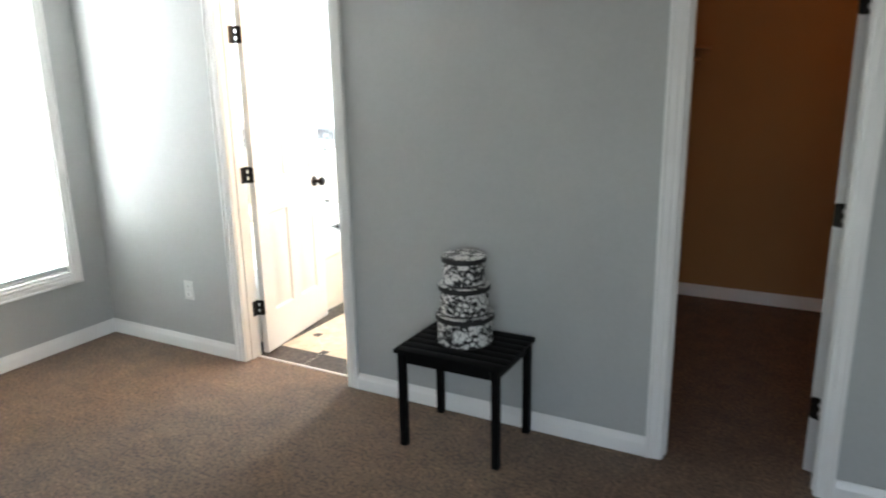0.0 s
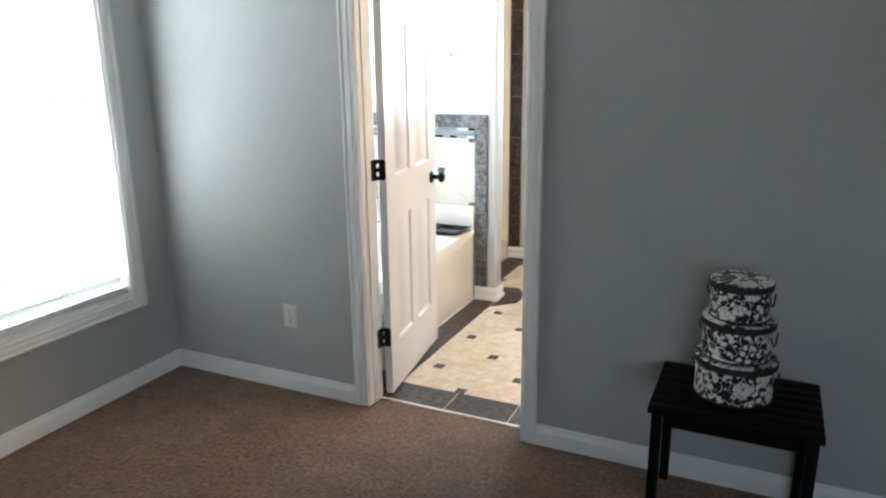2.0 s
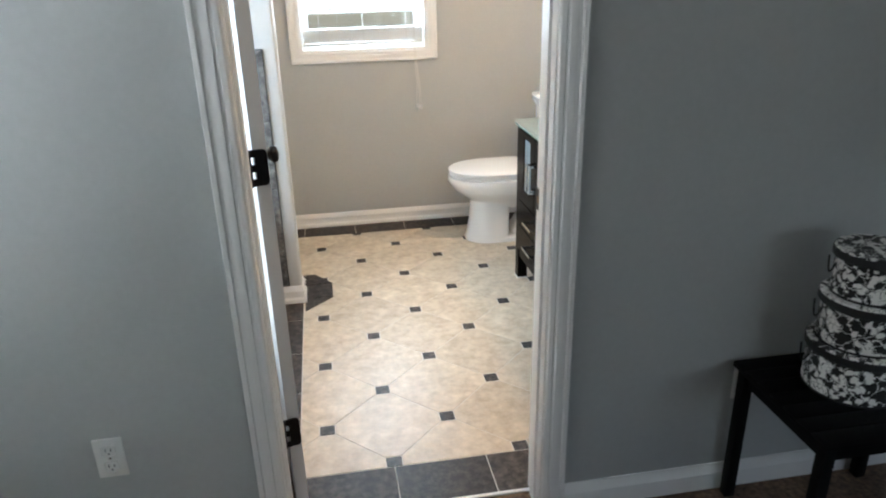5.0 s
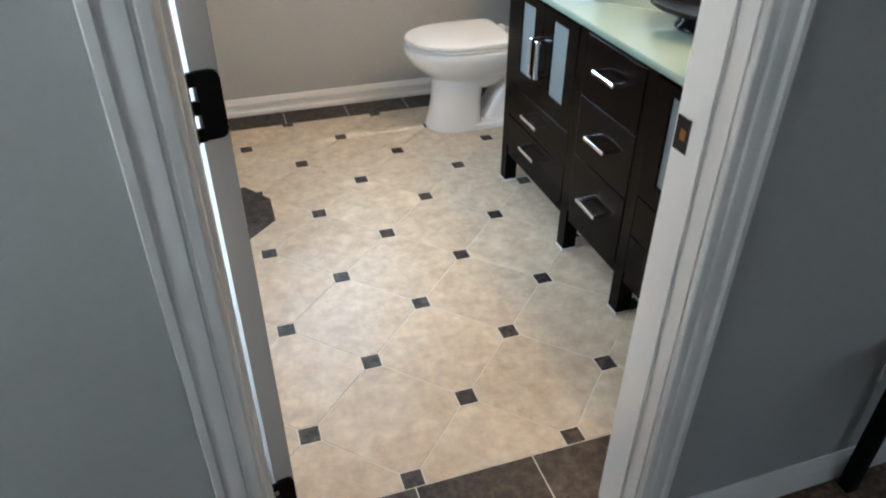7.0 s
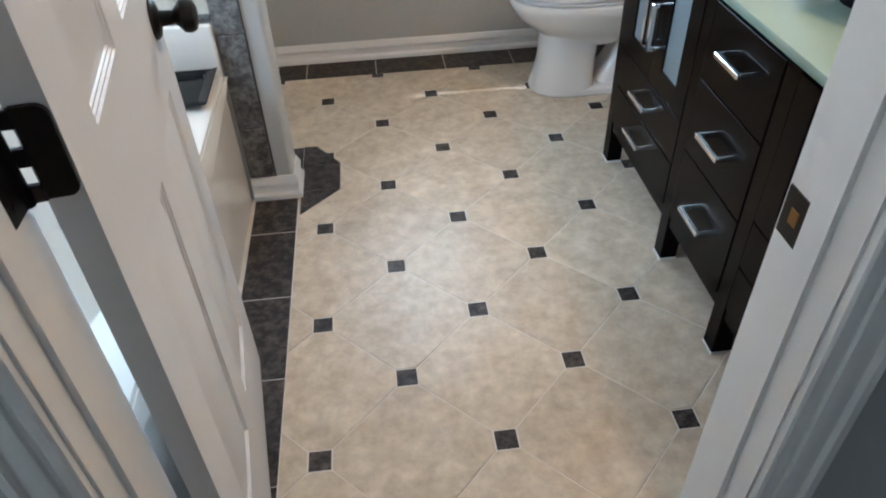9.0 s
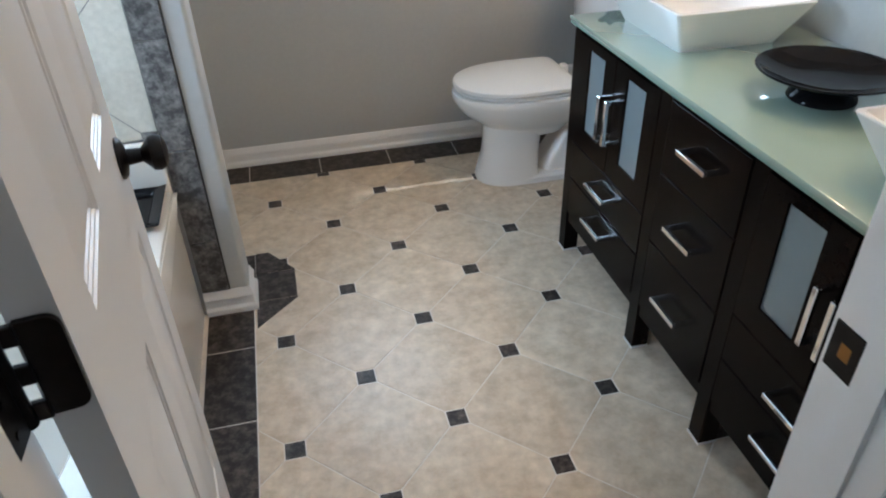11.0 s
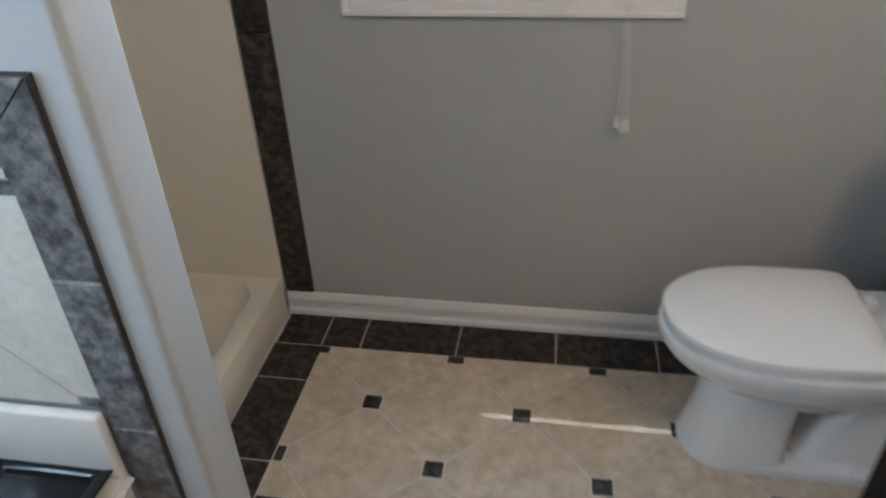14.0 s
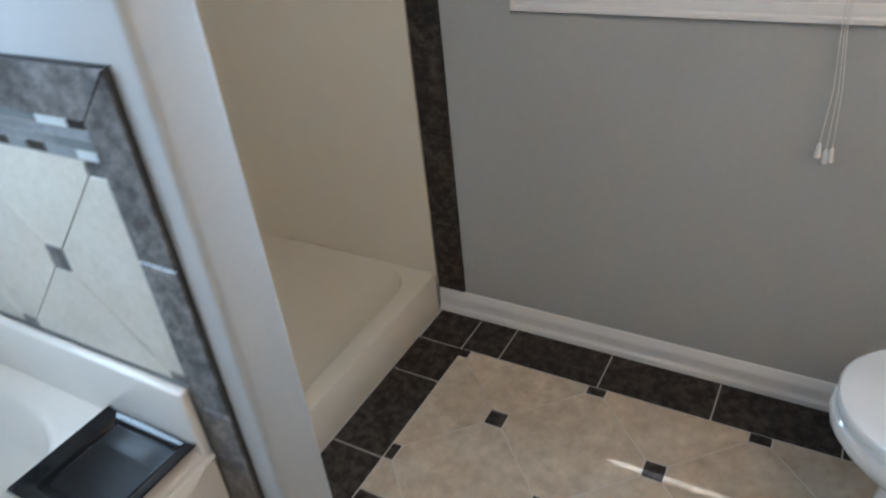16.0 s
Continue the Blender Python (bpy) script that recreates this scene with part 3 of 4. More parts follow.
def square(cx, cy, r):
    return [(cx - r, cy - r), (cx + r, cy - r), (cx + r, cy + r), (cx - r, cy + r)]


H = 0.2128   # half a tile's diagonal


def surround(name, a0, a1, at, node, end, label):
    """Tiles of one wall: field of clipped tiles, mosaic band, grey border. a runs along the wall; node: a place of an inset; end: which end has the upright border (+1, -1 or 0)."""
    thing = tagged(new(name), label, "tiled wall", kind="structure")
    z0, z1, z2, z3 = 0.619, 1.042, 1.106, 1.183
    f0, f1 = (a0 + (0.080 if end < 0 else 0)), (a1 - (0.080 if end > 0 else 0))
    part("mortar", slab([(a0, z0), (a1, z0), (a1, z3 - 0.002), (a0, z3 - 0.002)], at, 0.0062, 0.0001), WALL_GROUT, thing)
    for i in range(-9, 10):
        for j in range(-3, 4):
            cx, cy = node[0] + i * H, node[1] + j * H
            poly = clip_rect(octagon(cx, cy, H, 0.024, 0.0022) if (i + j) % 2 else square(cx, cy, 0.0225), f0 + 0.001, f1 - 0.002, z0 + 0.001, z1 - 0.002)
            if len(poly) > 2 and area(poly) > 1e-4:
                part("tile", slab(poly, at, 0.0075), WALL_TILE if (i + j) % 2 else GREY_TILE, thing)
    # mosaic strips
    rnd = random.Random(int(a0 * 1000) % 97)
    rows = 4
    for r in range(rows):
        za = z1 + 0.001 + r * (z2 - z1) / rows
        zb = za + (z2 - z1) / rows - 0.002
        a = f0 - rnd.random() * 0.08
        while a < f1:
            w = rnd.choice((0.045, 0.07, 0.10, 0.13))
            p = clip_rect([(a, za), (a + w, za), (a + w, zb), (a, zb)], f0, f1, 0, 3)
            if len(p) > 2:
                part("mosaic_piece", slab(p, at, 0.007, 0.0008), rnd.choice((MOSAIC_PALE, MOSAIC_PALE, MOSAIC_GREY, MOSAIC_BLACK, MOSAIC_BLUE)), thing)
            a += w + 0.002
    # top border, mitred to the upright one
    a, step = (a1 if end >= 0 else a0), 0.305
    k = 0
    while True:
        s = -1 if end >= 0 else 1
        p, q = a + s * k * step, a + s * (k + 1) * step
        lo, hi = max(min(p, q), a0), min(max(p, q), a1)
        if hi - lo < 0.02:
            break
        poly = [(lo + 0.001, z2), (hi - 0.001, z2), (hi - 0.001, z3), (lo + 0.001, z3)]
        if k == 0 and end:
            poly = [(lo + 0.001, z2), (hi - 0.079, z2), (hi - 0.002, z3), (lo + 0.001, z3)] if end > 0 else [(lo + 0.079, z2), (hi - 0.001, z2), (hi - 0.001, z3), (lo + 0.002, z3)]
        part("border_tile", slab(poly, at, 0.0105, 0.003), GREY_TILE, thing)
        k += 1
    if end:
        e0, e1 = (f1, a1) if end > 0 else (a0, f0)
        cuts = [0.088, 0.272, 0.576, 0.880]
        for za, zb in zip(cuts, cuts[1:]):
            part("border_tile", slab([(e0, za + 0.001), (e1, za + 0.001), (e1, zb - 0.001), (e0, zb - 0.001)], at, 0.0105, 0.003), GREY_TILE, thing)
        inner, outer = (e0, e1) if end > 0 else (e1, e0)
        part("border_tile", slab([(inner, 0.881), (outer, 0.881), (outer, z3), (inner, z2)], at, 0.0105, 0.003), GREY_TILE, thing)
        # dark strips stand in for the shadow line at the tiles' rounded edge
        part("edge_strip", slab([(outer + end * 0.0, 0.088), (outer + end * 0.004, 0.088), (outer + end * 0.004, z3 + 0.004), (outer, z3 + 0.004)], at, 0.007, 0.001), EDGE_SHADE, thing)
    part("edge_strip", slab([(a0, z3 + 0.001), (a1, z3 + 0.001), (a1, z3 + 0.004), (a0, z3 + 0.004)], at, 0.007, 0.001), EDGE_SHADE, thing)
    return thing


MOSAIC_PALE = shade("pale_glass_mosaic", (0.55, 0.60, 0.60), 0.12, vary=0.1, scale=20, random_tone=0.12)
MOSAIC_GREY = shade("grey_stone_mosaic", (0.22, 0.24, 0.25), 0.25, vary=0.25, scale=30, random_tone=0.2)
MOSAIC_BLUE = shade("blue_grey_glass_mosaic", (0.20, 0.225, 0.235), 0.10, vary=0.1, scale=20, random_tone=0.2)
MOSAIC_BLACK = shade("black_glass_mosaic", (0.012, 0.012, 0.013), 0.08, vary=0.1, scale=20)
# dark grey with the shadow along the rounded tile edge put into its colour
EDGE_SHADE = shade("shaded_tile_edge", (0.045, 0.043, 0.042), 0.5, vary=0.2, scale=30, spec=0.2)

surround("tile_surround_1", LEFT + 0.009, -2.828, lambda a, b, h: (a, PART_A - h, b), (-3.14, 0.828), 1, "beige wall tiles with mosaic band and grey border beside the tub")
surround("tile_surround_2", WALL_B + 0.009, PART_A - 0.009, lambda a, b, h: (LEFT + h, a, b), (3.50, 0.828), 0, "beige wall tiles with mosaic band above the long side of the tub")
surround("tile_surround_3", LEFT + 0.009, -2.90, lambda a, b, h: (a, WALL_B + h, b), (-3.14, 0.828), 0, "beige wall tiles with mosaic band at the tub's end")


# ---- shower ----
def shower():
    x0, x1, y0, y1 = LEFT, -3.05, PART_B, FAR
    thing = base("shower_stall", (x0 + x1) / 2, (y0 + y1) / 2, 0, "cream moulded shower stall with a low front curb", "shower")
    hx, hy = (x1 - x0) / 2, (y1 - y0) / 2
    t = 0.012
    ring = [rounded(-hx + t, hx, -hy + t, hy - t, 0.02, 0.004, 8), rounded(-hx + t, hx, -hy + t, hy - t, 0.02, 0.135, 8), rounded(-hx + t + 0.006, hx - 0.006, -hy + t + 0.006, hy - t - 0.006, 0.02, 0.145, 8),
            rounded(-hx + 0.020, hx - 0.062, -hy + 0.020, hy - 0.020, 0.13, 0.145, 8), rounded(-hx + 0.026, hx - 0.070, -hy + 0.026, hy - 0.026, 0.13, 0.140, 8),
            rounded(-hx + 0.045, hx - 0.078, -hy + 0.045, hy - 0.045, 0.13, 0.098, 8), rounded(-hx + 0.075, hx - 0.090, -hy + 0.075, hy - 0.075, 0.13, 0.070, 8), rounded(-hx + 0.125, hx - 0.125, -hy + 0.125, hy - 0.125, 0.10, 0.054, 8), rounded(-0.1, 0.0, -0.06, 0.06, 0.03, 0.034, 8)]
    part("pan", loft(ring), CREAM, thing)
    def around(d):
        r, pts = 0.16, [(hx - 0.004, hy - d)]
        for cx, cy, a0, sy in ((-hx + d + r, hy - d - r, 90, 1), (-hx + d + r, -hy + d + r, 180, 1)):
            pts += [(cx + r * math.cos(radians(a0 + 90 * i / 10)), cy + r * math.sin(radians(a0 + 90 * i / 10))) for i in range(11)]
        return pts + [(hx - 0.004, -hy + d)]
    inner = around(t)
    outline = inner + [(hx - 0.004, -hy), (-hx, -hy), (-hx, hy), (hx - 0.004, hy)]
    part("wall_panel", loft([[(x, y, z) for x, y in outline] for z in (0.10, 2.1)]), CREAM, thing)
    drain = part("drain", lathe([(0.0005, 0.033), (0.045, 0.033), (0.045, 0.038), (0.040, 0.041), (0.0005, 0.040)], 28, -0.06, 0.08), CHROME, thing, "chrome round drain cover")
    for i in range(8):
        a = 2 * math.pi * i / 8
        part("drain_slot", rod((-0.06 + 0.025 * math.cos(a), 0.08 + 0.025 * math.sin(a), 0.0402), (-0.06 + 0.025 * math.cos(a), 0.08 + 0.025 * math.sin(a), 0.0416), 0.006, 8), SLOT, drain)
    return thing


shower()
EDGE = tagged(new("tile_edging"), "dark slate tile strip along the shower opening", "tile trim", kind="structure")
zs = [0.088, 0.33, 0.635, 0.94, 1.245, 1.55, 1.855, 2.12]
for za, zb in zip(zs, zs[1:]):
    part("border_tile", slab([(-3.05, za + 0.001), (-2.957, za + 0.001), (-2.957, zb - 0.001), (-3.05, zb - 0.001)], lambda a, b, h: (a, FAR - h, b), 0.009, 0.002), DARK, EDGE)


# ---- toilet ----
def egg(xf, xb, ry, z, cy=0.0, n=40, ex=2.2, back=2.6):
    """A ring longer in front: xf and xb are the ends along x."""
    pts = []
    mid = xb - (xb - xf) * 0.42
    for i in range(n):
        a = 2 * math.pi * i / n
        c, s = math.cos(a), math.sin(a)
        e = ex if c < 0 else back
        rx = (mid - xf) if c < 0 else (xb - mid)
        pts.append((mid + rx * math.copysign(abs(c) ** (2 / e), c), cy + ry * math.copysign(abs(s) ** (2 / e), s), z))
    return pts


def toilet():
    thing = base("toilet", -1.50, 4.89, 0, "white ceramic toilet with closed lid beside the vanity", "toilet")
    stem = [egg(-0.338, -0.085, 0.118, 0.002, back=5), egg(-0.338, -0.085, 0.118, 0.02, back=5), egg(-0.325, -0.09, 0.110, 0.06, back=5), egg(-0.312, -0.09, 0.103, 0.13, back=5), egg(-0.306, -0.085, 0.101, 0.20, back=5), egg(-0.306, -0.08, 0.103, 0.25, back=5)]
    part("pedestal", loft(stem), CERAMIC, thing)
    rings = [egg(-0.290, 0.02, 0.092, 0.205), egg(-0.300, 0.05, 0.106, 0.232), egg(-0.322, 0.08, 0.124, 0.252), egg(-0.352, 0.11, 0.144, 0.272), egg(-0.380, 0.135, 0.161, 0.292), egg(-0.403, 0.15, 0.175, 0.314), egg(-0.418, 0.16, 0.184, 0.336), egg(-0.430, 0.162, 0.191, 0.356), egg(-0.433, 0.162, 0.193, 0.374), egg(-0.430, 0.160, 0.191, 0.385), egg(-0.416, 0.155, 0.180, 0.392)]
    part("bowl", loft(rings), CERAMIC, thing)
    # trapway and foot behind the pedestal
    rear = [rounded(-0.08, 0.27, -0.085, 0.085, 0.05, z) for z in (0.002, 0.05)] + [rounded(-0.05, 0.29, -0.075, 0.075, 0.05, 0.09), rounded(0.02, 0.30, -0.07, 0.07, 0.05, 0.20), rounded(0.0, 0.32, -0.11, 0.11, 0.05, 0.30), rounded(0.0, 0.33, -0.17, 0.17, 0.04, 0.375), rounded(0.005, 0.325, -0.165, 0.165, 0.04, 0.385)]
    part("trapway", loft(rear), CERAMIC, thing)
    foot = [rounded(-0.22, 0.24, -0.118, 0.118, 0.06, z) for z in (0.002, 0.026)] + [rounded(-0.21, 0.23, -0.108, 0.108, 0.06, 0.034)]
    part("foot", loft(foot), CERAMIC, thing)
    for s in (1, -1):
        part("bolt_cap", lathe([(0.014, 0.03), (0.014, 0.042), (0.010, 0.050), (0.001, 0.053)], 16, 0.06, s * 0.098), PLASTIC, thing)
    seat = [egg(-0.416, 0.045, 0.182, 0.393, ex=2.2, back=5), egg(-0.422, 0.048, 0.187, 0.398, back=5), egg(-0.421, 0.047, 0.186, 0.404, back=5), egg(-0.415, 0.045, 0.181, 0.408, back=5)]
    part("seat", loft(seat), PLASTIC, thing)
    lid = [egg(-0.415, 0.030, 0.181, 0.410, back=9), egg(-0.427, 0.031, 0.189, 0.413, back=9), egg(-0.427, 0.031, 0.189, 0.420, back=9), egg(-0.423, 0.029, 0.186, 0.426, back=9), egg(-0.407, 0.024, 0.175, 0.430, back=9), egg(-0.34, 0.0, 0.13, 0.434, back=7), egg(-0.25, -0.02, 0.07, 0.4355, back=5)]
    part("lid", loft(lid), PLASTIC, thing)
    for s in (1, -1):
        part("lid_hinge", soft_box(0.04, 0.068, s * 0.075 - 0.02, s * 0.075 + 0.02, 0.387, 0.425, 0.006, 2), PLASTIC, thing)

    def tank_ring(z, front, half, bow=0.035):
        pts = []
        for i in range(17):
            f = i / 16 * 2 - 1
            pts.append((front - bow * (1 - f * f), f * half, z))
        return pts[::-1] + [(0.338, -half, z), (0.338, half, z)]
    part("tank", loft([tank_ring(0.385, 0.165, 0.19), tank_ring(0.40, 0.155, 0.20), tank_ring(0.60, 0.14, 0.212), tank_ring(0.755, 0.13, 0.222)]), CERAMIC, thing)
    part("tank_lid", loft([tank_ring(0.757, 0.124, 0.226), tank_ring(0.762, 0.116, 0.232), tank_ring(0.788, 0.116, 0.232), tank_ring(0.795, 0.124, 0.226)]), CERAMIC, thing)
    return thing


toilet()


def leaf_dish():
    thing = base("decorative_dish", -1.28, 4.86, 0.7955, "dark mottled glass dish with wavy rim on the toilet tank", "dish")
    n, rings = 48, []
    for r, z, wave in ((0.035, 0.0, 0), (0.05, 0.004, 0), (0.075, 0.03, 0.004), (0.10, 0.06, 0.012), (0.118, 0.078, 0.022), (0.113, 0.080, 0.022), (0.092, 0.060, 0.012), (0.066, 0.032, 0.004), (0.04, 0.012, 0)):
        rings.append([((r + 0.5 * wave * math.cos(5 * a)) * math.cos(a), (r * 1.15 + 0.5 * wave * math.sin(3 * a)) * math.sin(a), z + wave * 0.6 * math.sin(6 * a)) for a in [2 * math.pi * i / n for i in range(n)]])
    part("bowl", loft(rings), DISH, thing)
    return thing


DISH = shade("mottled_black_glass", (0.012, 0.012, 0.012), 0.10, scale=28, second=(0.13, 0.13, 0.12), coat=0.6, contrast=(0.5, 0.75))
leaf_dish()


# ---- vanity ----
VX, VY0, VY1, VC = -1.688, 2.85, 4.33, 3.59


def bar_handle(parent, y0, y1, z0, z1):
    """A square chrome pull; it runs along y or z."""
    x = VX - 0.036
    bm = soft_box(x, x + 0.011, y0, y1, z0, z1, 0.0015, 1)
    if y1 - y0 > z1 - z0:
        for y in (y0, y1 - 0.009):
            box(bm, x + 0.008, VX - 0.002, y, y + 0.009, z0, z1)
    else:
        for z in (z0, z1 - 0.009):
            box(bm, x + 0.008, VX - 0.002, y0, y1, z, z + 0.009)
    return part("handle", bm, CHROME, parent, "square chrome bar pull")


UNDERSIDE = shade("green_glass_edge", (0.20, 0.30, 0.25), 0.2, vary=0.05, scale=8)


def vanity():
    thing = tagged(new("vanity_cabinet"), "espresso wood double vanity with chrome pulls and frosted glass doors", "vanity")
    back, top = RIGHT - 0.004, 0.785
    part("body", boxes((VX + 0.012, back, VY0 + 0.004, VY1 - 0.004, 0.145, top - 0.002)), ESPRESSO, thing)
    posts = [VY0, VC - 0.21, VC + 0.16, VY1 - 0.05]
    for y in posts:
        part("leg", soft_box(VX, VX + 0.05, y, y + 0.05, 0.006, top, 0.002, 1), ESPRESSO, thing)
        pad = part("foot_pad", boxes((VX - 0.001, VX + 0.051, y - 0.001, y + 0.051, 0.0002, 0.006)), PLASTIC, thing)
    for y in (VY0, VY1 - 0.05):
        part("leg", soft_box(back - 0.05, back, y, y + 0.05, 0.006, top, 0.002, 1), ESPRESSO, thing)
    part("side_panel", soft_box(VX + 0.05, back - 0.05, VY1 - 0.004, VY1 - 0.001, 0.14, top - 0.004, 0.001, 1), ESPRESSO, thing)
    g = 0.0025

    def front(name, y0, y1, z0, z1):
        return part(name, soft_box(VX - 0.002, VX + 0.016, y0 + g, y1 - g, z0 + g, z1 - g, 0.0015, 1), ESPRESSO, thing)
    c0, c1 = posts[1] + 0.05, posts[2]
    for z0, z1, zh in ((0.585, 0.775, 0.692), (0.385, 0.585, 0.488), (0.165, 0.385, 0.272)):
        d = front("drawer", c0, c1, z0, z1)
        bar_handle(d, VC - 0.058, VC + 0.058, zh - 0.006, zh + 0.006)
    part("bottom_rail", boxes((VX + 0.004, VX + 0.016, c0, c1, 0.130, 0.165)), ESPRESSO, thing)
    for s in (1, -1):
        lo, hi = (posts[2] + 0.05, posts[3]) if s > 0 else (posts[0] + 0.05, posts[1])
        mid = (lo + hi) / 2
        for z0, z1, zh in ((0.300, 0.430, 0.368), (0.165, 0.300, 0.243)):
            d = front("drawer", lo, hi, z0, z1)
            bar_handle(d, mid - 0.062, mid + 0.062, zh - 0.006, zh + 0.006)
        part("bottom_rail", boxes((VX + 0.004, VX + 0.016, lo, hi, 0.130, 0.165)), ESPRESSO, thing)
        for k in (1, -1):
            a, b = (mid, hi) if k > 0 else (lo, mid)
            m = (a + b) / 2
            bm = boxes((VX - 0.002, VX + 0.016, a + g, m - 0.052, 0.4325, 0.7725), (VX - 0.002, VX + 0.016, m + 0.052, b - g, 0.4325, 0.7725),
                       (VX - 0.002, VX + 0.016, m - 0.052, m + 0.052, 0.4325, 0.495), (VX - 0.002, VX + 0.016, m - 0.052, m + 0.052, 0.745, 0.7725))
            d = part("door", bm, ESPRESSO, thing)
            part("glass_panel", boxes((VX + 0.004, VX + 0.009, m - 0.052, m + 0.052, 0.495, 0.745)), FROST, d, "frosted glass panel")
            y = mid + k * 0.022
            bar_handle(d, y - 0.006, y + 0.006, 0.535, 0.665)
    return thing


vanity()
counter = tagged(new("glass_countertop"), "pale aqua glass countertop on the vanity", "countertop")
part("glass_sheet", soft_box(VX - 0.012, RIGHT - 0.003, VY0 - 0.02, VY1 + 0.022, 0.794, 0.808, 0.003, 2), TOP_GLASS, counter)
part("painted_underside", soft_box(VX - 0.008, RIGHT - 0.005, VY0 - 0.016, VY1 + 0.018, 0.785, 0.7945, 0.001, 1), UNDERSIDE, counter, "darker green edge below the glass")


def vessel_sink(y, label):
    thing = base("vessel_sink", -1.432, y, 0.8082, label, "sink", group="vessel sinks on the vanity")
    hx, hy, k = 0.192, 0.218, 5

    def r(fx, fy, z, rad):
        return rounded(-fx, fx, -fy, fy, rad, z, k)
    rings = [r(0.138, 0.160, 0.0, 0.012), r(0.140, 0.162, 0.004, 0.012), r(hx, hy, 0.112, 0.010), r(hx - 0.001, hy - 0.001, 0.115, 0.010), r(hx - 0.010, hy - 0.010, 0.115, 0.012), r(hx - 0.013, hy - 0.013, 0.111, 0.014),
             r(0.132, 0.152, 0.035, 0.04), r(0.115, 0.135, 0.027, 0.05), r(0.028, 0.028, 0.022, 0.02)]
    part("basin", loft(rings), CERAMIC, thing)
    part("drain", lathe([(0.0005, 0.0215), (0.024, 0.0225), (0.024, 0.0255), (0.018, 0.027), (0.0005, 0.0265)], 24), CHROME, thing, "chrome drain")
    return thing


vessel_sink(4.105, "white rectangular ceramic vessel sink near the toilet end")
vessel_sink(3.085, "white rectangular ceramic vessel sink near the door")


def faucet(y):
    thing = base("faucet", -1.192, y, 0.8082, "tall chrome vessel faucet behind a sink", "faucet", group="faucets on the vanity")
    part("body", lathe([(0.026, 0.0), (0.026, 0.006), (0.019, 0.010), (0.018, 0.20), (0.018, 0.235), (0.012, 0.242)], 24), CHROME, thing)
    part("spout", soft_box(-0.145, 0.0, -0.013, 0.013, 0.185, 0.205, 0.004, 2), CHROME, thing)
    part("lever", rod((0, 0, 0.24), (-0.05, 0, 0.285), 0.006, 10), CHROME, thing)
    return thing


faucet(4.105)
faucet(3.085)


def pedestal_plate():
    thing = base("pedestal_plate", -1.430, 3.590, 0.8082, "glossy black footed plate on the glass top", "plate")
    part("dish", lathe([(0.055, 0.030), (0.086, 0.037), (0.119, 0.050), (0.140, 0.060), (0.1475, 0.0645), (0.1485, 0.0665), (0.147, 0.068), (0.143, 0.0678), (0.135, 0.064), (0.114, 0.054), (0.076, 0.043), (0.04, 0.040), (0.001, 0.039)], 64), BLACK_GLOSS, thing)
    part("foot", lathe([(0.070, 0.0), (0.072, 0.003), (0.070, 0.010), (0.061, 0.020), (0.058, 0.027), (0.060, 0.0325)], 48), BLACK_GLOSS, thing)
    return thing


pedestal_plate()
LIGHT_GLASS = shade("warm_frosted_lamp_glass", (0.9, 0.85, 0.75), 0.4)
LIGHT_GLASS.node_tree.nodes["Principled BSDF"].inputs["Emission Color"].default_value = (1.0, 0.63, 0.32, 1)
LIGHT_GLASS.node_tree.nodes["Principled BSDF"].inputs["Emission Strength"].default_value = 125.0
vanity_light = base("vanity_light", RIGHT, 3.72, 2.10, "wall lamp with three warm globes above the mirror", "lamp")
part("back_plate", soft_box(-0.03, -0.001, -0.36, 0.36, -0.05, 0.05, 0.006, 2), CHROME, vanity_light)
for dy in (-0.26, 0.0, 0.26):
    part("arm", rod((-0.03, dy, 0), (-0.10, dy, 0), 0.012, 12), CHROME, vanity_light)
    part("globe", lathe([(0.001, -0.052), (0.03, -0.044), (0.048, -0.02), (0.05, 0.005), (0.042, 0.03), (0.02, 0.045), (0.001, 0.048)], 24, -0.12, dy), LIGHT_GLASS, vanity_light)
MIRROR = shade("mirror_silver", (0.88, 0.89, 0.88), 0.015, metal=1.0)
mirror = tagged(new("wall_mirror"), "frameless wall mirror above the vanity", "mirror")
part("glass", soft_box(RIGHT - 0.040, RIGHT - 0.001, 2.92, 4.29, 1.08, 2.0, 0.002, 1), MIRROR, mirror)


# ---- tray on the tub ----
def square_tray():
    thing = base("square_tray", -3.04, 4.118, 0.4675, "shiny black square tray with a broad sloping rim on the tub", "tray", 0)
    a, b, k = 0.120, 0.118, 3

    def ring(f, z, r=0.006):
        return rounded(-a * f, a * f, -b * f, b * f, r, z, k)
    part("rim", loft([ring(0.66, 0.001), ring(0.99, 0.020), ring(1.0, 0.022), ring(1.0, 0.0245), ring(0.985, 0.0255), ring(0.76, 0.018), ring(0.74, 0.016), ring(0.69, 0.0065), ring(0.66, 0.0062)], close=(False, False)), BLACK_LACQUER, thing)
    part("floor_plate", loft([ring(0.66, 0.0), ring(0.66, 0.0061)]), BLACK_LACQUER, thing)
    return thing


square_tray()


def robe_hook(x, z):
    thing = base("robe_hook", x, PART_A, z, "small chrome robe hook on the white wall above the tub", "hook")
    part("plate", soft_box(-0.019, 0.019, -0.006, -0.0003, -0.019, 0.019, 0.004, 2), CHROME, thing)
    part("stem", rod((0, -0.005, 0), (0, -0.034, 0.004), 0.006, 12), CHROME, thing)
    part("knob", soft_box(-0.012, 0.012, -0.046, -0.033, -0.008, 0.016, 0.004, 2), CHROME, thing)
    return thing


robe_hook(-3.075, 1.555)


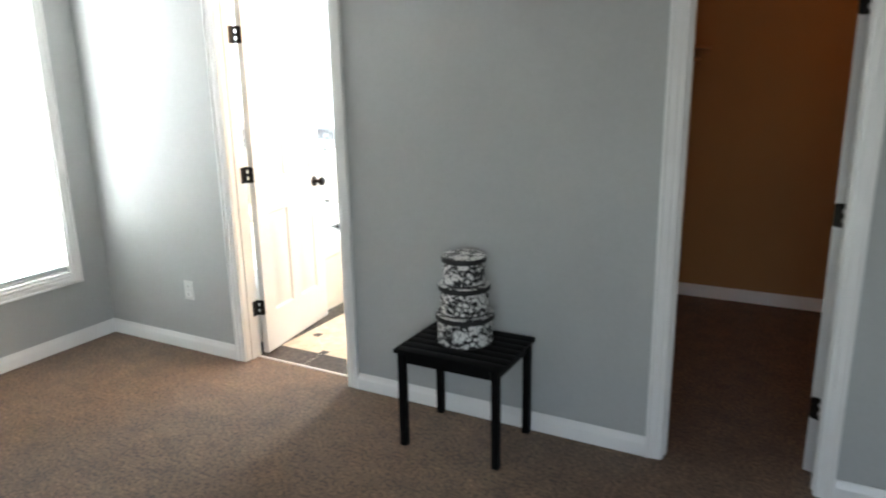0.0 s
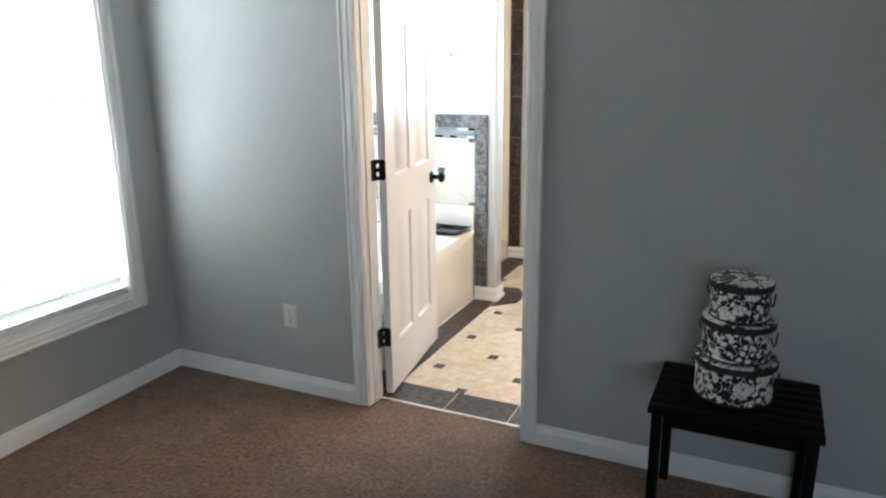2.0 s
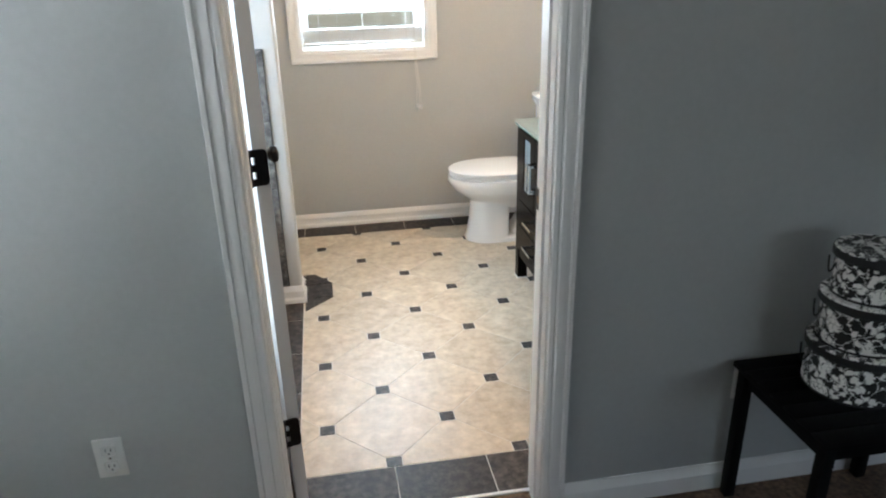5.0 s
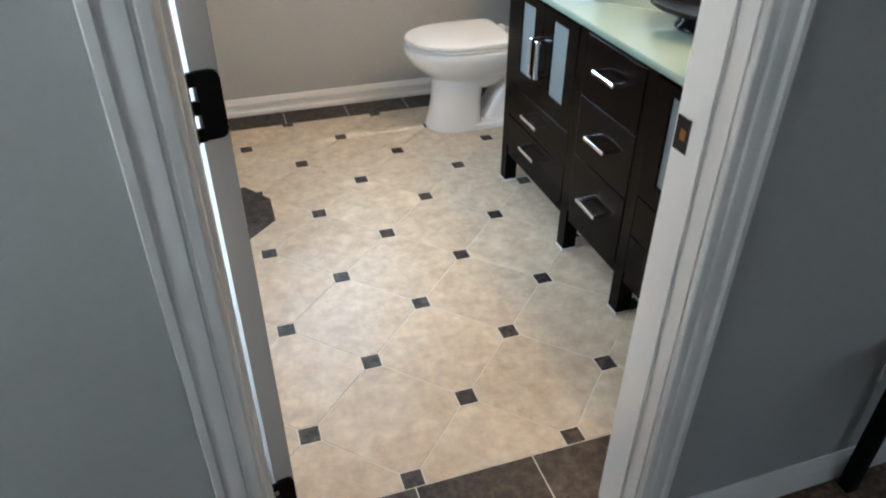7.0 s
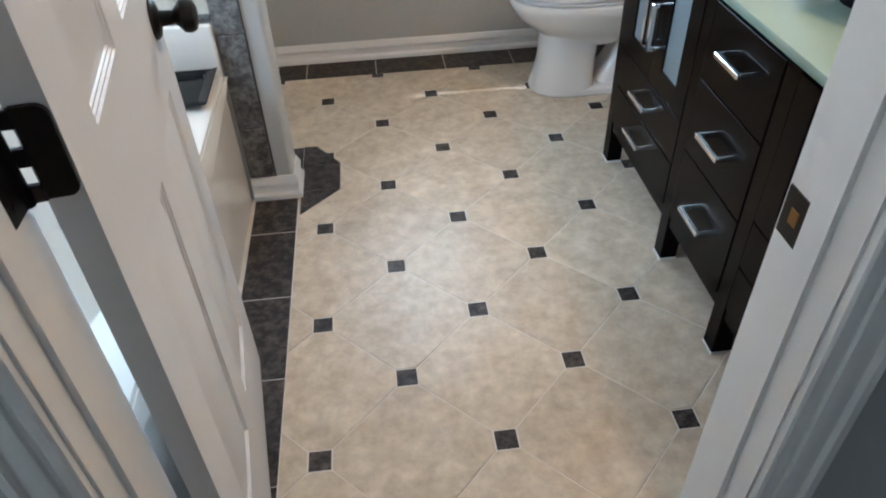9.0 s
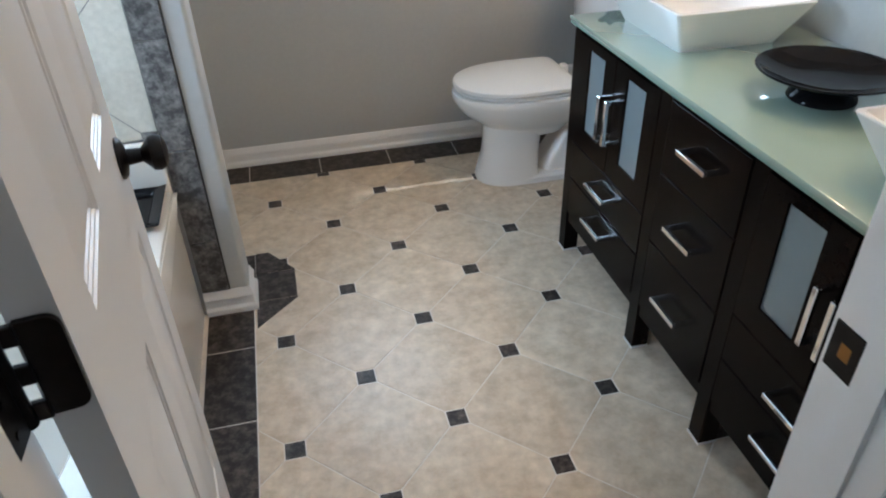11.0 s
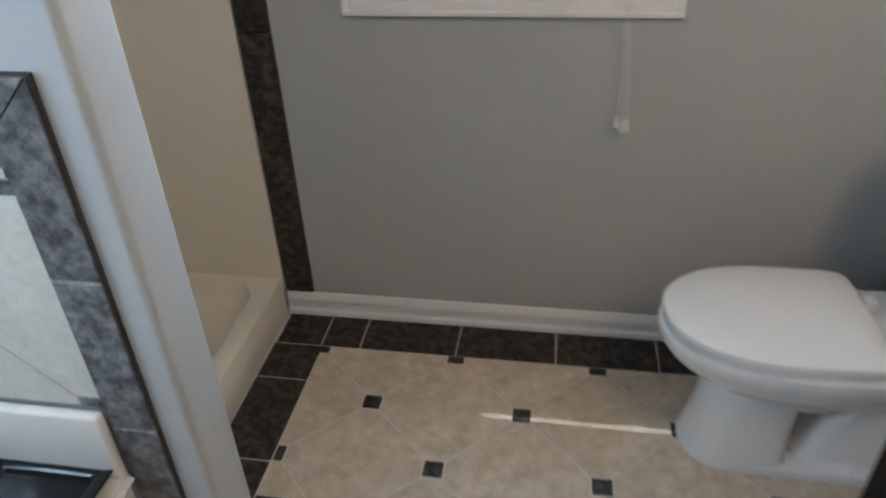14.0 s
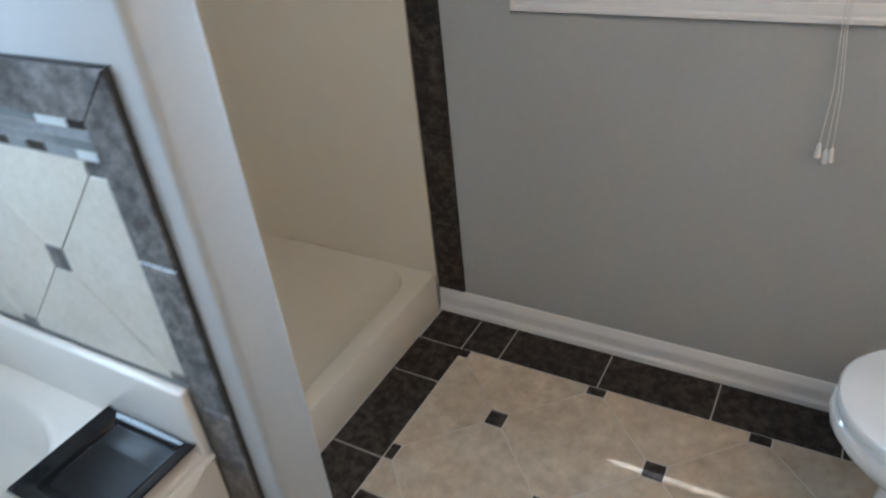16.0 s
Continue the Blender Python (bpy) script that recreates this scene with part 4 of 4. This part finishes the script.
# ---- bedroom things ----
def side_table():
    x0, x1, y0, y1, top = -1.515, -1.02, 2.285, 2.672, 0.455
    thing = base("side_table", (x0 + x1) / 2, (y0 + y1) / 2, 0, "small black wooden side table against the wall", "side table")
    hx, hy = (x1 - x0) / 2, (y1 - y0) / 2
    top_frame = part("tabletop", soft_box(-hx, hx, -hy, hy, top - 0.018, top - 0.004, 0.002, 2), BLACK_WOOD, thing)
    wide = 2 * hy / 7
    for i in range(7):
        y = -hy + i * wide
        part("slat", soft_box(-hx, hx, y + 0.0015, y + wide - 0.0015, top - 0.006, top, 0.0018, 2), BLACK_WOOD, top_frame)
    for i in (-1, 1):
        for j in (-1, 1):
            cx, cy = i * (hx - 0.028), j * (hy - 0.026)
            part("leg", soft_box(cx - 0.016, cx + 0.016, cy - 0.016, cy + 0.016, 0.0, top - 0.018, 0.003, 2), BLACK_WOOD, thing)
    for j in (-1, 1):
        part("apron", boxes((-hx + 0.052, hx - 0.052, j * (hy - 0.03) - 0.008, j * (hy - 0.03) + 0.008, top - 0.065, top - 0.018)), BLACK_WOOD, thing)
        part("apron", boxes((j * (hx - 0.032) - 0.008, j * (hx - 0.032) + 0.008, -hy + 0.05, hy - 0.05, top - 0.065, top - 0.018)), BLACK_WOOD, thing)
    return thing


side_table()


def floral(name):
    """White flower heads, leaves and scrolls on black paper."""
    m = bpy.data.materials.new(name)
    m.use_nodes = True
    nt = m.node_tree
    p = nt.nodes["Principled BSDF"]
    p.inputs["Roughness"].default_value = 0.45
    tc = nt.nodes.new("ShaderNodeTexCoord")
    info = nt.nodes.new("ShaderNodeObjectInfo")
    off = nt.nodes.new("ShaderNodeVectorMath")
    off.operation = 'MULTIPLY_ADD'
    nt.links.new(info.outputs["Random"], off.inputs[0])
    off.inputs[1].default_value = (3.1, 5.7, 2.3)
    nt.links.new(tc.outputs["Object"], off.inputs[2])
    warp = nt.nodes.new("ShaderNodeTexNoise")
    warp.inputs["Scale"].default_value, warp.inputs["Detail"].default_value = 55, 2
    nt.links.new(off.outputs[0], warp.inputs["Vector"])
    mix = nt.nodes.new("ShaderNodeVectorMath")
    mix.operation = 'MULTIPLY_ADD'
    nt.links.new(warp.outputs["Color"], mix.inputs[0])
    mix.inputs[1].default_value = (0.022, 0.022, 0.022)
    nt.links.new(off.outputs[0], mix.inputs[2])

    def step(node, lo, hi):
        r = nt.nodes.new("ShaderNodeMapRange")
        r.inputs["From Min"].default_value, r.inputs["From Max"].default_value = lo, hi
        nt.links.new(node, r.inputs["Value"])
        return r.outputs[0]

    def maximum(a, b, op='MAXIMUM'):
        k = nt.nodes.new("ShaderNodeMath")
        k.operation = op
        nt.links.new(a, k.inputs[0])
        nt.links.new(b, k.inputs[1])
        return k.outputs[0]
    big = nt.nodes.new("ShaderNodeTexVoronoi")
    big.inputs["Scale"].default_value = 15
    nt.links.new(mix.outputs[0], big.inputs["Vector"])
    small = nt.nodes.new("ShaderNodeTexVoronoi")
    small.inputs["Scale"].default_value = 48
    nt.links.new(mix.outputs[0], small.inputs["Vector"])
    veins = nt.nodes.new("ShaderNodeTexVoronoi")
    veins.feature = 'DISTANCE_TO_EDGE'
    veins.inputs["Scale"].default_value = 75
    nt.links.new(off.outputs[0], veins.inputs["Vector"])
    wave = nt.nodes.new("ShaderNodeTexVoronoi")
    wave.feature = 'DISTANCE_TO_EDGE'
    wave.inputs["Scale"].default_value = 30
    nt.links.new(mix.outputs[0], wave.inputs["Vector"])
    flower = step(big.outputs["Distance"], 0.44, 0.40)
    petals = step(veins.outputs["Distance"], 0.025, 0.055)
    leaves = step(small.outputs["Distance"], 0.45, 0.39)
    stems = step(wave.outputs["Distance"], 0.03, 0.015)
    fac = maximum(maximum(maximum(flower, petals, 'MULTIPLY'), leaves), stems)
    ramp = nt.nodes.new("ShaderNodeValToRGB")
    ramp.color_ramp.elements[0].color, ramp.color_ramp.elements[1].color = (0.008, 0.008, 0.008, 1), (0.86, 0.85, 0.82, 1)
    nt.links.new(fac, ramp.inputs["Fac"])
    nt.links.new(ramp.outputs[0], p.inputs["Base Color"])
    return m


FLORAL = floral("black_white_floral_paper")
BLACK_BAND = shade("black_ribbon", (0.012, 0.012, 0.012), 0.6, bump=0.3, bump_scale=300)


def hat_box(x, y, z, r, h, label):
    thing = base("hat_box", x, y, z, label, "box", group="stacked round boxes")
    part("body", lathe([(r - 0.004, 0.0), (r, 0.002), (r, h - 0.004), (r - 0.002, h - 0.002)], 56), FLORAL, thing)
    part("bottom_band", lathe([(r, 0.0005), (r + 0.0015, 0.001), (r + 0.0015, 0.006), (r, 0.0065)], 56), BLACK_BAND, thing)
    lid = part("lid", lathe([(r + 0.003, h - 0.024), (r + 0.006, h - 0.023), (r + 0.006, h - 0.003), (r + 0.003, h), (0.001, h + 0.0005)], 56), FLORAL, thing)
    rings = []
    for rr, zz in ((r + 0.0062, h - 0.025), (r + 0.0085, h - 0.022), (r + 0.0085, h - 0.007), (r + 0.0062, h - 0.003)):
        rings.append(circle(rr, zz, 72))
    part("lid_band", loft(rings, close=(False, False)), BLACK_BAND, lid, "black ribbon round the lid")
    for s in (1, -1):
        cord = bmesh.new()
        pts = []
        for i in range(9):
            a = math.pi * i / 8
            ang = radians(160 if s > 0 else -20) + (i / 8 - 0.5) * 0.5
            pts.append(Vector(((r + 0.012) * math.cos(ang), (r + 0.012) * math.sin(ang), h * 0.72 - 0.035 * math.sin(a))))
        for p, q in zip(pts, pts[1:]):
            rod(p, q, 0.0025, 6, cord)
        part("handle_cord", cord, BLACK_BAND, thing)
    return thing


hat_box(-1.281, 2.505, 0.4552, 0.119, 0.134, "largest round black and white floral box on the table")
hat_box(-1.284, 2.508, 0.5899, 0.104, 0.128, "middle round black and white floral box in a stack")
hat_box(-1.286, 2.510, 0.7186, 0.088, 0.122, "smallest round black and white floral box atop a stack")


def outlet(x, z):
    thing = base("outlet", x, WALL_A, z, "white double electrical outlet on the grey wall", "outlet")
    part("plate", soft_box(-0.036, 0.036, -0.006, -0.0003, -0.058, 0.058, 0.003, 2), PLASTIC, thing)
    for s in (0.024, -0.024):
        socket = part("socket", soft_box(-0.017, 0.017, -0.0085, -0.005, s - 0.014, s + 0.014, 0.005, 2), PLASTIC, thing)
        for dx, hh in ((-0.0065, 0.0045), (0.0065, 0.0035)):
            part("slot", boxes((dx - 0.001, dx + 0.001, -0.0088, -0.0083, s + 0.002 - hh, s + 0.002 + hh)), SLOT, socket)
        part("slot", rod((0, -0.0088, s - 0.009), (0, -0.0083, s - 0.009), 0.0022, 8), SLOT, socket)
    part("screw", rod((0, -0.0068, 0), (0, -0.0058, 0), 0.003, 10), CHROME, thing)
    return thing


outlet(-3.192, 0.373)
outlet(-1.461, 0.372)

threshold = tagged(link("threshold", soft_box(DOOR_L, DOOR_R, 2.770, 2.782, -0.004, 0.006, 0.002, 2), TRIM), "pale strip between carpet and tiles", "threshold")

# pull cords of the bathroom blind
cords = base("blind_cords", -2.035, FAR - 0.03, 0.70, "white blind pull cords with tassels", "blind cord")
for i, (dx, dz, top) in enumerate(((-0.012, 0.012, -0.004), (0.003, 0.0, 0.002), (0.014, 0.004, 0.006))):
    bm = bmesh.new()
    pts = [Vector((dx, 0, 0.03 + dz)), Vector((dx * 0.6, -0.002, 0.16)), Vector((top - 0.012, 0.0, 0.285)), Vector((top - 0.014, 0.02, 0.40)), Vector((top - 0.014, 0.05, 0.90))]
    for p, q in zip(pts, pts[1:]):
        rod(p, q, 0.0012, 6, bm)
    part("cord", bm, CORD, cords)
    part("tassel", lathe([(0.0015, 0.034 + dz), (0.004, 0.030 + dz), (0.0065, 0.012 + dz), (0.0075, 0.002 + dz), (0.006, dz), (0.001, dz)], 14, dx, 0), PLASTIC, cords)

# closet shelf
shelf = tagged(new("closet_shelf"), "wooden closet shelf on brackets with a hanging rod", "shelf")
part("board", soft_box(RIGHT + 0.116, -0.70, 3.2, 4.999, 1.70, 1.72, 0.002, 1), CLOSET_PAINT, shelf)
part("rod", rod((-0.78, 3.2, 1.64), (-0.78, 4.999, 1.64), 0.016, 16), CLOSET_PAINT, shelf)
part("cleat", boxes((RIGHT + 0.116, -0.72, 4.98, 4.999, 1.62, 1.70)), CLOSET_PAINT, shelf)


# closet lamp
lamp = base("ceiling_lamp", 0.25, 3.9, TOP, "small warm ceiling lamp inside the closet", "lamp")
part("collar", lathe([(0.07, -0.0005), (0.075, -0.008), (0.06, -0.03), (0.045, -0.034)], 32), PLASTIC, lamp)
GLOBE = shade("warm_lamp_glass", (0.8, 0.6, 0.4), 0.4)
GLOBE.node_tree.nodes["Principled BSDF"].inputs["Emission Color"].default_value = (1.0, 0.42, 0.10, 1)
GLOBE.node_tree.nodes["Principled BSDF"].inputs["Emission Strength"].default_value = 4.5
part("globe", lathe([(0.045, -0.034), (0.075, -0.055), (0.088, -0.09), (0.078, -0.125), (0.045, -0.15), (0.001, -0.158)], 32), GLOBE, lamp, "glowing warm glass globe")


# ---- floor tiles ----
def flat(a, b, h):
    return (a, b, h - 0.0035)


XL_A, XL_B, XR, YN, YF = -2.765, -2.888, RIGHT - 0.002, 2.965, 5.121
for j in range(-9, 6):
    for i in range(-5, 7):
        cx, cy = -2.248 + i * H, 4.477 + j * H
        left = XL_B if cy > 4.50 else XL_A
        shape = octagon(cx, cy, H, 0.0275, 0.0030) if (i + j) % 2 else square(cx, cy, 0.0255)
        poly = clip_rect(shape, left + 0.0015, XR, YN + 0.0015, YF - (0.0015 if (i + j) % 2 else -0.0))
        if (i + j) % 2 == 0 and cy > 5.0:
            poly = clip_rect(shape, left - 0.02, XR, YN, YF - 0.001)
        if (i, j) == (-3, 0):
            poly = clip_rect(shape, XL_B + 0.0015, XR, 4.558, YF)
        if len(poly) > 2 and area(poly) > 1e-4:
            part("tile", slab(poly, flat, 0.0035), TILE if (i + j) % 2 else DARK, FLOOR)
far_joints = [-3.045, -2.896, -2.770, -2.465, -2.160, -1.855, -1.550, -1.245, XR]
for a, b in zip(far_joints, far_joints[1:]):
    part("border_tile", slab([(a + 0.0015, YF + 0.0015), (b - 0.0015, YF + 0.0015), (b - 0.0015, FAR - 0.015), (a + 0.0015, FAR - 0.015)], flat, 0.0035), DARK, FLOOR)
shower_joints = [4.385, 4.66, 4.965, YF]
for a, b in zip(shower_joints, shower_joints[1:]):
    part("border_tile", slab([(-3.047, a + 0.0015), (XL_B - 0.0015, a + 0.0015), (XL_B - 0.0015, b - 0.0015), (-3.047, b - 0.0015)], flat, 0.0035), DARK, FLOOR)
tub_joints = [YN, 3.148, 3.452, 3.752, 4.052, 4.235]
for a, b in zip(tub_joints, tub_joints[1:]):
    part("border_tile", slab([(TUB_X + 0.002, a + 0.0015), (XL_A - 0.0015, a + 0.0015), (XL_A - 0.0015, b - 0.0015), (TUB_X + 0.002, b - 0.0015)], flat, 0.0035), DARK, FLOOR)
near_joints = [TUB_X, -2.765, -2.461, -2.160, -1.855, -1.550, -1.245, XR]
for a, b in zip(near_joints, near_joints[1:]):
    part("border_tile", slab([(a + 0.0015, 2.784), (b - 0.0015, 2.784), (b - 0.0015, YN - 0.0015), (a + 0.0015, YN - 0.0015)], flat, 0.0035), DARK, FLOOR)
# dark tiles cut round the wing wall's end
WRAP = [(-2.757, 4.135), (-2.625, 4.265), (-2.625, 4.43), (-2.712, 4.556), (-2.757, 4.556)]
for lo, hi in ((4.135, 4.271), (4.271, 4.429), (4.429, 4.556)):
    poly = clip(clip(WRAP, 0, -1, -lo - 0.0015), 0, 1, hi - 0.0015)
    part("border_tile", slab(poly, lambda a, b, h: (a, b, h - 0.0015), 0.0035), DARK, FLOOR)
poly = [(XL_B + 0.0015, 4.39), (-2.7585, 4.39), (-2.7585, 4.5545), (XL_B + 0.0015, 4.5545)]
part("border_tile", slab(poly, flat, 0.0035), DARK, FLOOR)
